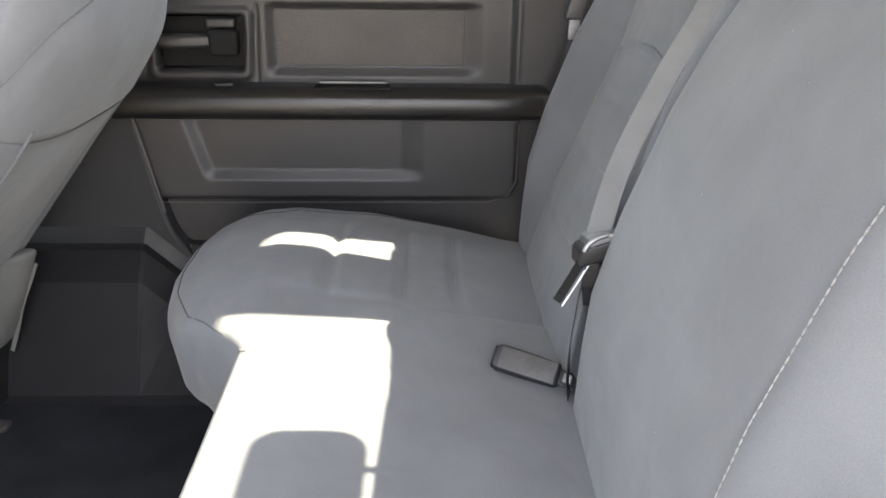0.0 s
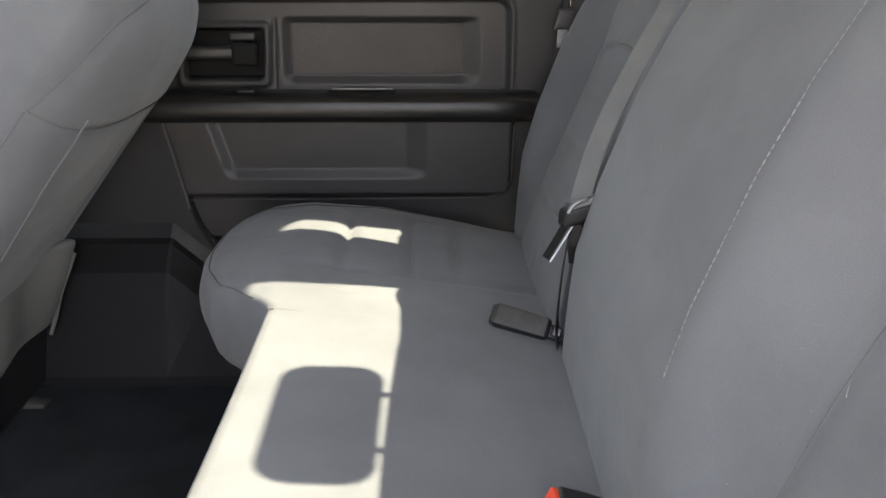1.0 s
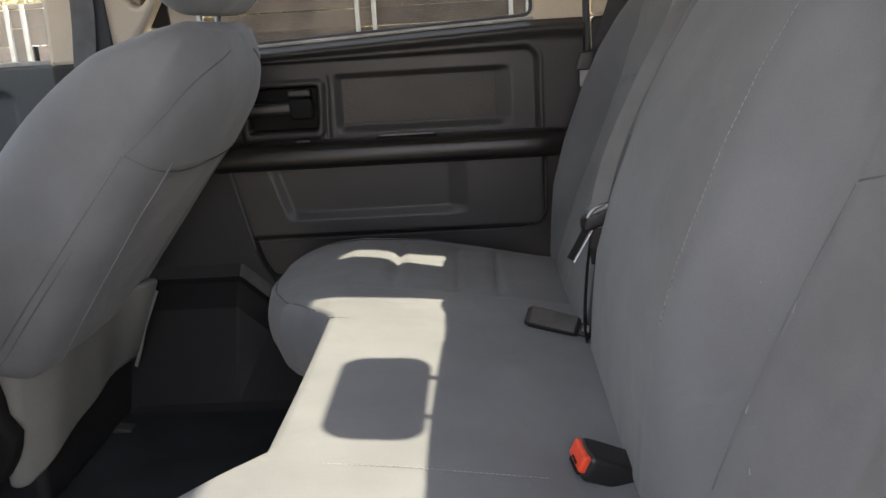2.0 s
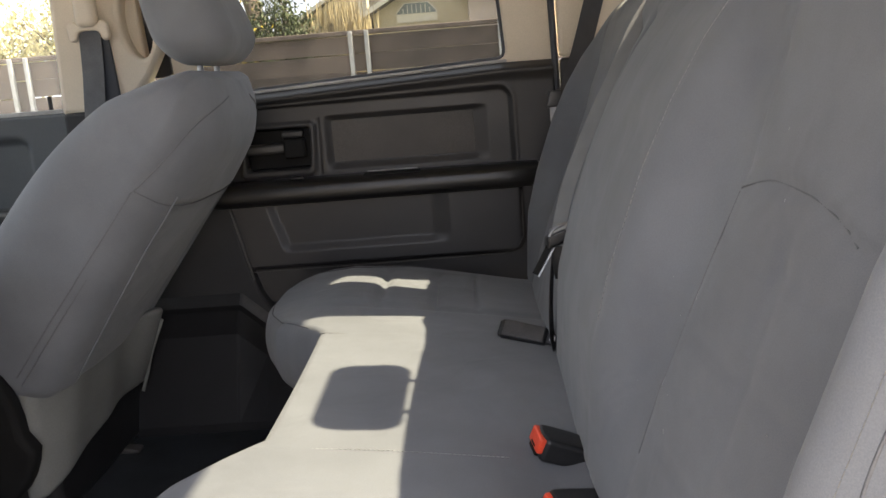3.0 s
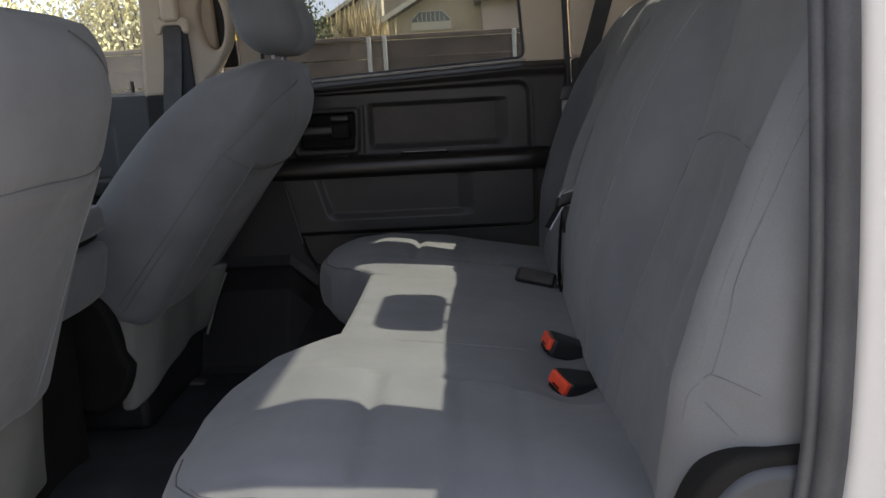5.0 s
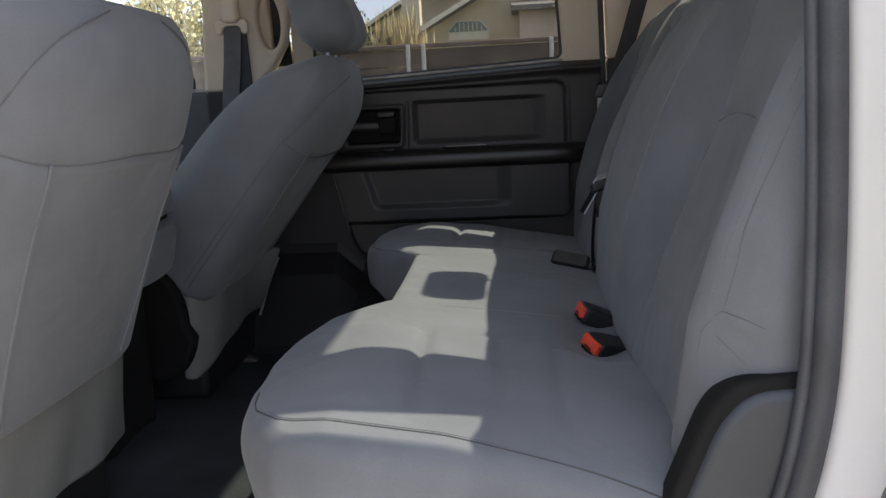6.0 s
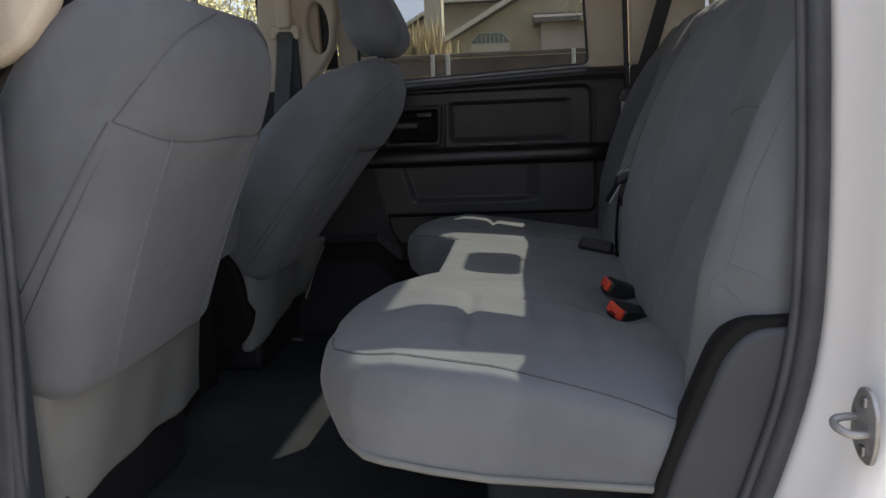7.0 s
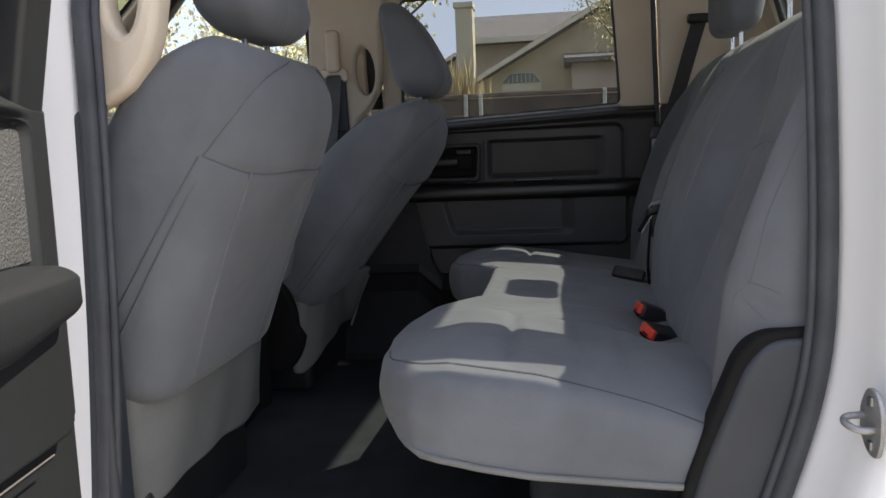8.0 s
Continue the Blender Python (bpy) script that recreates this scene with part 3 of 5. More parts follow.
def front_height(x, z):
    y = np.full_like(x, 0.862)
    f = rrect(x, z, -1.35, -1.03, 1.30, 1.484, 0.03)
    y = y + 0.02 * sstep(0.0, -0.01, f)
    f = rrect(x, z, -1.40, -0.975, 1.02, 1.25, 0.03)
    y = y + 0.02 * sstep(0.0, -0.015, f)
    return y


def front_door(name, label, m):
    """A front door, built as the far one stands, then moved by the matrix m."""
    fd = thing(name, label, "door", (-1.2, 0.93, 1.0), kind="structure")
    part("panel", sheet("panel", -1.75, -0.918, 0.86, 1.536, 0.008, front_height, SLATE, 0.93), fd)
    part("armrest", rmesh("armrest", (-1.6, 0.80, 1.262), (-0.96, 0.872, 1.318), 0.016, 0.04, PLASTIC), fd)
    part("lock_pin", tube("lock_pin", [(-0.972, 0.885, 1.53), (-0.972, 0.885, 1.578)], 0.0055, BLACK), fd)
    part("skin", rmesh("skin", (-1.95, 0.935, 0.80), (-0.915, 0.985, 1.532), 0.015, 0.1, PAINT), fd)
    ffr = part("window_frame", plate("window_frame", rounded([(-1.95, 1.52), (-0.89, 1.52), (-0.89, 2.14), (-1.30, 2.14)], 0.02, 3),
                                     [rounded([(-1.80, 1.548), (-0.915, 1.545), (-0.905, 2.03), (-1.30, 2.03)], 0.03)[::-1]], 0.05, BLACK, 0.006, lambda x, y, z: far(x, y + 0.92, z)), fd)
    part("pane", plate("pane", rounded([(-1.82, 1.54), (-0.91, 1.54), (-0.90, 2.04), (-1.30, 2.04)], 0.03), [], 0.005, GLASS, 0.001, lambda x, y, z: far(x, y + 0.925, z)), ffr)
    part("sill_strip", rmesh("sill_strip", (-1.75, 0.872, 1.535), (-0.92, 0.890, 1.546), 0.003, 0.08, STRIP), ffr)
    fd.matrix_basis = m @ fd.matrix_basis


front_door("door_far_front", "closed charcoal front door with window", Matrix.Identity(4))
# unseen door, added closed to cut the outside light at the driver's seat
front_door("door_near_front", "unseen front door, added closed to keep light off the driver's seat", mirror)

# ---- near side: white body with the open doorway ----
near = lean_in(-1, 1.68, 0.22)
seal_line = [(-0.795, 0.74), (-0.772, 1.00), (-0.757, 1.22), (-0.747, 1.52), (-0.742, 2.10), (0.222, 2.10), (0.263, 1.58), (0.271, 1.32), (0.266, 1.14), (0.213, 0.955), (0.13, 0.74)]
seal_round = [0.05, 0.2, 0.2, 0.3, 0.07, 0.07, 0.2, 0.1, 0.09, 0.10, 0.05]
doorway = rounded(seal_line, seal_round, 6)


def around(loop, k, y):
    """The loop pushed outwards by k, at the depth y, leaning in above the waist."""
    out, n = [], len(loop)
    for i in range(n):
        a, b = Vector(loop[i - 1]), Vector(loop[(i + 1) % n])
        t = (b - a).normalized()
        nrm = Vector((t.y, -t.x))
        c = Vector((-0.25, 1.4))
        p = Vector(loop[i])
        if nrm.dot(p - c) < 0:
            nrm = -nrm
        p = p + nrm * k
        out.append((p.x, y + 0.22 * max(p.y - 1.68, 0) ** 1.15, p.y))
    return out


def loft(name, loops, mat, smooth=True):
    """Skins a row of closed loops of equal length."""
    n = len(loops[0])
    v = [p for lp in loops for p in lp]
    f = []
    for k in range(len(loops) - 1):
        for i in range(n):
            j = (i + 1) % n
            f.append((k * n + i, k * n + j, (k + 1) * n + j, (k + 1) * n + i))
    return mesh_of(name, v, f, mat, smooth)


shell = thing("body_side", "white painted body side around the open doorway", "car body", (-0.2, -0.93, 0.7), kind="structure")
part("jamb", loft("jamb", [around(doorway, 0.004, -0.798), around(doorway, 0.006, -0.804), around(doorway, 0.013, -0.812), around(doorway, 0.030, -0.90), around(doorway, 0.034, -0.94),
                           around(doorway, 0.046, -0.965), around(doorway, 0.075, -0.972), around(doorway, 0.075, -0.95), around(doorway, 0.045, -0.93), around(doorway, 0.02, -0.798)], PAINT), shell, "white painted door jamb")
part("side_skin", plate("side_skin", rounded([(-0.86, 0.60), (-0.86, 2.17), (0.50, 2.17), (0.98, 1.5), (0.98, 0.60)], 0.03, 4), [[(p[0], p[2]) for p in around(doorway, 0.07, 0)][::-1]], 0.03, PAINT, 0.006,
                        lambda x, y, z: near(x, y - 0.965, z)), shell)
part("door_seal", tube("door_seal", around(doorway, -0.002, -0.820), 0.014, RUBBER, True, smooth_path=False), shell, "black rubber door seal")
part("seal_lip", tube("seal_lip", around(doorway, -0.019, -0.816), 0.007, RUBBER, True, smooth_path=False), shell)
part("pillar_trim", rmesh("pillar_trim", (-0.95, -0.83, 0.72), (-0.750, -0.775, 1.53), 0.012, 0.05, BLUEGREY), shell)
sk = thing("door_striker", "zinc door striker loop bolted to the white jamb", "striker", (0.30, -0.90, 1.10))
JT = Matrix.Translation((0.283, -0.946, 1.113)) @ Matrix.Rotation(radians(-78), 4, "Z")


def at_jamb(x, y, z):
    """Local x runs outwards along the jamb, y into it."""
    v = [JT @ Vector(q) for q in zip(x, y, z)]
    return np.array([q.x for q in v]), np.array([q.y for q in v]), np.array([q.z for q in v])


part("base_plate", plate("base_plate", rounded([(-0.002, -0.038), (-0.018, -0.016), (-0.018, 0.018), (-0.004, 0.043), (0.014, 0.041), (0.026, 0.018), (0.026, -0.016), (0.018, -0.041)], 0.009, 4), [], 0.006, CAST, 0.0015,
                         lambda x, y, z: at_jamb(x, y - 0.004, z)), sk)
part("loop", tube("loop", [tuple(JT @ Vector(q)) for q in ((-0.010, 0.0, 0.006), (-0.011, -0.014, 0.006), (-0.013, -0.026, 0.005), (-0.011, -0.032, 0.001), (0.000, -0.032, -0.002), (0.009, -0.026, -0.005), (0.012, -0.014, -0.006), (0.012, 0.0, -0.006))], 0.0046, CAST), sk)
for zz in (-0.026, 0.027):
    part("bolt", rmesh("bolt", (0.000, -0.0105, zz - 0.006), (0.011, -0.005, zz + 0.006), 0.003, 0.01, DULL, at_jamb), sk)

npil = thing("grab_pillar", "cream pillar trim with an oval grab handle", "pillar", (-0.75, -0.86, 1.7), kind="structure")
npl = [(-0.775, 1.53), (-0.775, 2.14), (-0.60, 2.14), (-0.628, 1.80), (-0.64, 1.71), (-0.652, 1.64), (-0.668, 1.60), (-0.70, 1.56), (-0.75, 1.535)]
nhole = [(-0.702 + 0.027 * math.cos(a), 1.725 + 0.085 * math.sin(a)) for a in np.linspace(0, 2 * math.pi, 25)[:-1]]
part("upper_trim", plate("upper_trim", rounded(npl, 0.012, 3), [nhole], 0.05, CREAM, 0.012, lambda x, y, z: near(x, y - 0.765, z)), npil)
part("belt_bolt", rmesh("belt_bolt", (-0.765, -0.80, 1.525), (-0.74, -0.775, 1.552), 0.006, 0.01, CHROME), npil)


# ---- rear bench ----
BACK_Z = [1.02, 1.09, 1.17, 1.24, 1.33, 1.44, 1.51, 1.57, 1.65, 1.69, 1.73, 1.80]
BACK_X = [0.15, 0.148, 0.152, 0.158, 0.182, 0.222, 0.255, 0.291, 0.352, 0.388, 0.43, 0.50]


def back_x(z):
    return np.interp(z, BACK_Z, BACK_X)


def front_edge(y):
    a = np.abs(y)
    return -0.008 * (y > 0.3) + 0.013 * sstep(-0.40, -0.58, y) + np.interp(a, [0, 0.215, 0.235, 0.26, 0.31, 0.40, 0.48, 0.60, 0.68, 0.73, 0.77, 0.80],
                     [-0.25, -0.25, -0.266, -0.292, -0.335, -0.374, -0.388, -0.388, -0.374, -0.350, -0.31, -0.235])


def cushion_warp(tuft):
    def f(x, y, z):
        # x runs 0..1 front to rear before bending
        xf = front_edge(y)
        X = xf + (0.17 - xf) * x
        top = np.clip((z - 1.0) / 0.12, 0, 1)
        zt = np.interp(X, [-0.40, -0.33, -0.25, -0.1, 0.05, 0.17], [1.118, 1.136, 1.142, 1.128, 1.108, 1.088])
        side = np.clip((np.abs(y) - 0.60) / 0.18, 0, 1)
        zt = zt - (0.012 + 0.026 * np.clip((X + 0.12) / 0.24, 0, 1)) * side ** 2
        zb = np.interp(X, [-0.37, -0.30, -0.2, 0.05, 0.17], [1.018, 1.000, 0.978, 0.958, 0.953])
        if tuft < 0:
            zb = np.interp(X, [-0.37, -0.335, -0.27, -0.2, -0.126, 0.05, 0.17], [1.034, 1.022, 1.000, 0.985, 0.974, 0.963, 0.957])
        Z = zb + (zt - zb) * (z - 1.0) / 0.12
        if tuft:
            s = 1 if tuft > 0 else -1
            yy = y * s
            inside = sstep(0.36, 0.40, yy) * sstep(0.71, 0.67, yy)
            dz = -0.010 * np.exp(-((X + 0.165) / 0.009) ** 2) * inside
            dz += -0.007 * np.exp(-((X + 0.055) / 0.007) ** 2) * inside
            dz += -0.007 * np.exp(-((X - 0.024) / 0.007) ** 2) * inside
            dz += -0.006 * np.exp(-((yy - 0.38) / 0.012) ** 2) * sstep(-0.27, -0.22, X)
            dz += 0.008 * np.exp(-((X + 0.22) / 0.07) ** 2) * inside
            dz += -0.006 * np.exp(-(((X + 0.05) / 0.12) ** 2 + ((yy - 0.53) / 0.13) ** 2))
            Z = Z + dz * top
        Z = Z - 0.032 * np.exp(-((X - 0.10) / 0.06) ** 2 - ((y + 0.30) / 0.13) ** 2) * top
        Z = Z + 0.003 * np.sin(y * 9.0 + X * 7) * top
        bulge = 0.010 * np.sin(np.clip((z - 1.0) / 0.12, 0, 1) * math.pi)
        X = X - bulge * (x < 0.2)
        Y = y + np.sign(y) * bulge * side
        if tuft < 0:
            # the cover is drawn down straight to a hem along the open end
            low = np.clip((1.03 - z) / 0.03, 0, 1)
            pull = 0.030 * (1 - np.sqrt(1 - np.minimum(low, 1) ** 2)) * 0.8
            Y = Y - pull * sstep(-0.60, -0.74, y)
            X = X - 0.4 * pull * sstep(0.10, 0.055, x) * sstep(-0.45, -0.60, y)
        return X, Y, Z
    return f


def cushion(name, y0, y1, tuft, step=0.010):
    """Front-to-rear runs 0..1 in the plain box, so the box is scaled to even cells first."""
    def scaled(x, y, z):
        return cushion_warp(tuft)(x / 0.53, y, z)
    return rmesh(name, (0, y0, 1.0), (0.53, y1, 1.12), 0.020, step, FABRIC, scaled)


bench = thing("rear_bench_seat", "grey cloth rear bench seat with three places", "car seat", (-0.1, 0, 0.95))
cush = []
for y0, y1, tuft in ((-0.785, -0.213, -1), (-0.265, 0.225, 0), (0.173, 0.785, 1)):
    cush.append(part("cushion", cushion("cushion", y0, y1, tuft), bench))


def cushion_top(x, y):
    zt = np.interp(x, [-0.40, -0.33, -0.25, -0.1, 0.05, 0.17], [1.118, 1.136, 1.142, 1.128, 1.108, 1.088])
    return float(zt - 0.012 * max(0, min(1, (abs(y) - 0.6) / 0.18)) ** 2)


def hem_path():
    w = cushion_warp(-1)
    out = []
    for fx, fy in [(0.055, -0.66), (0.055, -0.70), (0.055, -0.735), (0.06, -0.760)] + [(q, -0.767) for q in np.linspace(0.085, 0.93, 30)]:
        x, y, z = w(np.array([fx]), np.array([fy]), np.array([1.0]))
        out.append((float(x[0]) - 0.002 * (fx < 0.07), float(y[0]) - 0.001, float(z[0]) + 0.003))
    return out


part("hem", tube("hem", hem_path(), 0.0055, FABRIC_LIGHT, smooth_path=False, res=2), cush[0], "pale rolled hem")


def edge_path(run, tuft=1, k=0.0):
    """Points on the rounded upper edge of an outer cushion from (run, across) pairs; k lifts them inwards."""
    w = cushion_warp(tuft)
    out = []
    for fx, fy in run:
        ex, ey = max(0.0, 0.020 - fx * 0.53), max(0.0, abs(fy) - 0.765)
        e = min(0.0199, math.hypot(ex, ey))
        x, y, z = w(np.array([fx]), np.array([fy]), np.array([1.12 - 0.020 + math.sqrt(0.020 ** 2 - e * e)]))
        out.append((float(x[0]), float(y[0]), float(z[0]) + 0.0004 + k))
    return out


for sd in (-1, 1):
    c = cush[0] if sd < 0 else cush[2]
    run = [(0.018, sd * q) for q in np.linspace(0.25, 0.66, 22)] + [(0.022, sd * 0.69), (0.034, sd * 0.712), (0.055, sd * 0.727), (0.085, sd * 0.735)] + [(q, sd * (0.736 + 0.045 * (q - 0.1) / 0.8)) for q in np.linspace(0.12, 0.90, 26)]
    run = run[19:] if sd < 0 else run
    part("piping", tube("piping", edge_path(run, sd), 0.0010, PIPING, smooth_path=False, res=1), c)
    part("piping", tube("piping", [(p[0] + (0.005 if abs(p[1]) < 0.72 else 0), p[1] - sd * (0.005 if abs(p[1]) > 0.70 else 0), p[2] + 0.0004) for p in edge_path(run, sd)], 0.0005, SEAM, smooth_path=False, res=1), c)
    yy = 0.199 if sd > 0 else -0.239
    if sd > 0:
        part("piping", tube("piping", [(x, 0.1995 + 0.004 * math.exp(-((x + 0.25) / 0.05) ** 2), cushion_top(x, 0.2) + 0.0002) for x in np.linspace(-0.245, 0.14, 40)], 0.0012, SEAM, smooth_path=False, res=1), c)
    part("stitching", stitches("stitching", [(x, yy, cushion_top(x, yy) + 0.0005) for x in np.linspace(-0.23, 0.05 if sd < 0 else 0.14, 40)], STITCH if sd < 0 else SEAM, r=0.0006), c)["kind"] = "stuff"

for sd in (-1, 1):
    hem = []
    for fx, fy in [(0.004, sd * q) for q in np.linspace(0.26, 0.70, 16)] + [(0.012, sd * 0.73), (0.03, sd * 0.755), (0.055, sd * 0.772)] + [(q, sd * 0.782) for q in np.linspace(0.09, 0.85, 20)]:
        x, y, z = cushion_warp(sd)(np.array([fx]), np.array([fy]), np.array([1.022]))
        hem.append((float(x[0]), float(y[0]), float(z[0])))
    part("hem", tube("hem", hem, 0.0022, FABRIC_LIGHT, smooth_path=False, res=1), cush[0] if sd < 0 else cush[2], "pale hem along the bottom")
    for xx, ya, yb in ((0.024, 0.47, 0.70), (-0.053, 0.42, 0.60)) if sd > 0 else ((0.030, 0.600, 0.715),):
        part("thread", tube("thread", [(xx, sd * q, cushion_top(xx, sd * q) - 0.0075) for q in np.linspace(ya, yb, 12)], 0.0005, FABRIC_LIGHT, smooth_path=False, res=1), cush[0] if sd < 0 else cush[2], "pale seam thread")

part("bench_frame", rmesh("bench_frame", (-0.14, -0.60, 0.78), (0.16, 0.60, 0.97), 0.02, 0.06, CARPET), bench)


SEAM_Z, SEAM_Y = [1.17, 1.25, 1.334, 1.427, 1.6], [-0.372, -0.370, -0.367, -0.378, -0.380]
ARCH_Y, ARCH_Z = [-0.605, -0.575, -0.52, -0.455, -0.42, -0.38], [1.420, 1.431, 1.441, 1.444, 1.441, 1.430]


def DISH(z):
    """How deep a seating place is hollowed at that height."""
    return np.interp(z, [1.06, 1.15, 1.25, 1.334, 1.45, 1.55, 1.63, 1.69], [0.0, 0.022, 0.048, 0.060, 0.062, 0.042, 0.006, 0.0])


def back_warp(y0, y1, near_side):
    mid, half = (y0 + y1) / 2, (y1 - y0) / 2

    def f(x, y, z):
        u = (y - mid) / half
        T = np.interp(z, [1.05, 1.4, 1.60, 1.68, 1.72], [0.15, 0.15, 0.13, 0.10, 0.07])
        depth = x / 0.15
        front = np.clip(1 - depth, 0, 1)
        dx = -0.010 * (1 - u * u)
        if near_side:
            a0, a1 = -0.66, -0.385
            dx += DISH(z) * sstep(-0.245, -0.365, y) * sstep(-0.758, -0.655, y)
            dx += 0.045 * np.clip((-u - 0.86) / 0.14, 0, 1) ** 2
            dx += -0.010 * np.exp(-((y + 0.725) / 0.022) ** 2)
            dx += 0.0015 * np.exp(-((y + 0.235) / 0.005) ** 2) + 0.003 * np.exp(-((y - np.interp(z, SEAM_Z, SEAM_Y)) / 0.006) ** 2)
            dx += 0.004 * np.exp(-((y + 0.766) / 0.005) ** 2) * sstep(1.235, 1.26, z)
            fold = 1.236 - 0.9 * (-y - 0.766)
            dx += 0.006 * np.exp(-((z - fold) / 0.010) ** 2) * sstep(0.745, 0.765, -y)
            dx += 0.004 * np.exp(-((y + 0.53 - 0.15 * (z - 1.3)) / 0.012) ** 2) * sstep(1.22, 1.26, z) * sstep(1.43, 1.38, z)
        else:
            a0, a1 = 0.33, 0.62
            dx += 0.95 * DISH(z) * sstep(0.185, 0.270, y) * sstep(0.715, 0.63, y)
            dx += 0.020 * np.clip((u - 0.86) / 0.14, 0, 1) ** 2
            dx += 0.004 * np.exp(-((y - 0.63) / 0.008) ** 2)
        mid_in, half_in = (a0 + a1) / 2, (a1 - a0) / 2
        ins = sstep(1.0, 0.85, np.abs(y - mid_in) / half_in)
        for zc in (1.20, 1.30, 1.38):
            dx += 0.0018 * np.exp(-((z - zc) / 0.006) ** 2) * ins
        # arched pull in the cloth at shoulder height
        arch = np.interp(y, ARCH_Y, ARCH_Z) if near_side else 1.455 - 0.02 * ((y - mid_in) / half_in) ** 2
        dx += 0.0035 * np.exp(-((z - arch) / 0.006) ** 2) * ins - 0.003 * np.exp(-((z - arch - 0.016) / 0.010) ** 2) * ins
        X = back_x(z) + T * depth + dx * front
        outer = -u if near_side else u
        Z = z - 0.028 * np.clip((outer - 0.70) / 0.30, 0, 1) ** 2 * np.clip((z - 1.5) / 0.24, 0, 1)
        return X, y, Z
    return f


NEAR_BACK, FAR_BACK = (-0.792, 0.180), (0.186, 0.745)
back_near = part("backrest", rmesh("backrest", (0, NEAR_BACK[0], 1.055), (0.15, NEAR_BACK[1], 1.69), 0.035, 0.0075, FABRIC, back_warp(*NEAR_BACK, True)), bench)
back_far = part("backrest", rmesh("backrest", (0, FAR_BACK[0], 1.055), (0.15, FAR_BACK[1], 1.69), 0.035, 0.0075, FABRIC, back_warp(*FAR_BACK, False)), bench)
# unseen board added to stop sun leaking between the backrests
part("light_stop_board", rmesh("light_stop_board", (0, -0.74, 1.0), (0.06, 0.74, 1.675), 0.02, 0.04, BLACK, lambda x, y, z: (back_x(z) + 0.075 + x, y, z)), bench)


def back_line(pts, near_side, lift=0.0008, n=8):
    """Points on the front face of a backrest from (y, z) pairs."""
    lo, hi = NEAR_BACK if near_side else FAR_BACK
    w = back_warp(lo, hi, near_side)
    out = []
    for p in smooth_pts([(a, c, 0) for a, c in pts], n):
        e = min(0.0349, max(0.0, lo + 0.035 - p.x, p.x - hi + 0.035))
        x, y, z = w(np.array([0.035 - math.sqrt(0.035 ** 2 - e * e)]), np.array([p.x]), np.array([p.y]))
        out.append((float(x[0]) - lift, float(y[0]), float(z[0])))
    return out


part("stitching", stitches("stitching", back_line([(-0.243, 1.27), (-0.241, 1.35), (-0.240, 1.47), (-0.232, 1.58), (-0.228, 1.66)], True, 0.0003, 10), STITCH, length=0.0062, gap=0.0006, r=0.0010), back_near, "pale stitching")["kind"] = "stuff"
part("seam", tube("seam", back_line([(a, c) for a, c in zip(SEAM_Y, SEAM_Z) if c < 1.45], True, 0.0), 0.0011, SEAM, smooth_path=False, res=1), back_near)
part("stitching", stitches("stitching", back_line([(-0.757, 1.26), (-0.758, 1.36), (-0.757, 1.48), (-0.753, 1.58)], True, 0.0, 10), FABRIC_LIGHT, r=0.0004), back_near, "pale stitching")["kind"] = "stuff"
part("seam", tube("seam", back_line([(-0.766, 1.252), (-0.766, 1.30), (-0.764, 1.36), (-0.767, 1.45), (-0.764, 1.54), (-0.758, 1.62)], True, 0.0), 0.0011, SEAM, smooth_path=False, res=1), back_near)
# three thin dark cords paint the shade in the folds below the end seam
part("seam", tube("seam", back_line([(-0.766, 1.253), (-0.775, 1.251), (-0.784, 1.246), (-0.790, 1.240)], True, 0.0003), 0.0004, SEAM, smooth_path=False, res=1), back_near)
part("seam", tube("seam", back_line([(-0.765, 1.253), (-0.759, 1.243), (-0.754, 1.226), (-0.752, 1.205)], True, 0.0), 0.0004, SEAM, smooth_path=False, res=1), back_near)
part("seam", tube("seam", back_line([(-0.766, 1.226), (-0.775, 1.216), (-0.784, 1.202)], True, 0.0), 0.0004, SEAM, smooth_path=False, res=1), back_near)
for pts in ([(-0.366, 1.338), (-0.369, 1.333), (-0.376, 1.326)], [(-0.368, 1.255), (-0.371, 1.249), (-0.378, 1.242)], [(-0.42, 1.216), (-0.424, 1.213)]):
    part("thread", tube("thread", back_line(pts, True, 0.0, 4), 0.0006, STITCH, smooth_path=False, res=1), back_near, "pale worn thread")
# dark cords draw the shade line of the arched pulls in the cloth
part("pull", tube("pull", back_line(list(zip(ARCH_Y, ARCH_Z)), True, 0.0004), 0.0008, SEAM, smooth_path=False, res=1), back_near)
part("pull", tube("pull", back_line([(0.36, 1.457), (0.41, 1.465), (0.445, 1.467), (0.49, 1.464)], False, 0.0020), 0.0008, SEAM, smooth_path=False, res=1), back_far)
for pts in ([(0.415, 1.379), (0.385, 1.378), (0.345, 1.378)], [(0.43, 1.300), (0.39, 1.302), (0.35, 1.303)], [(0.48, 1.198), (0.44, 1.199), (0.40, 1.201)]):
    part("thread", tube("thread", back_line(pts, False, 0.0004, 4), 0.0008, STITCH, smooth_path=False, res=1), back_far, "pale worn thread")
lint = random.Random(4)
for k in range(16):
    y, z = lint.uniform(-0.72, 0.05), lint.uniform(1.15, 1.60)
    part("lint", tube("lint", back_line([(y, z), (y + lint.uniform(-0.002, 0.002), z + lint.uniform(0.0005, 0.003))], True, 0.0003, 2), 0.0003, STITCH, smooth_path=False, res=1), back_near)
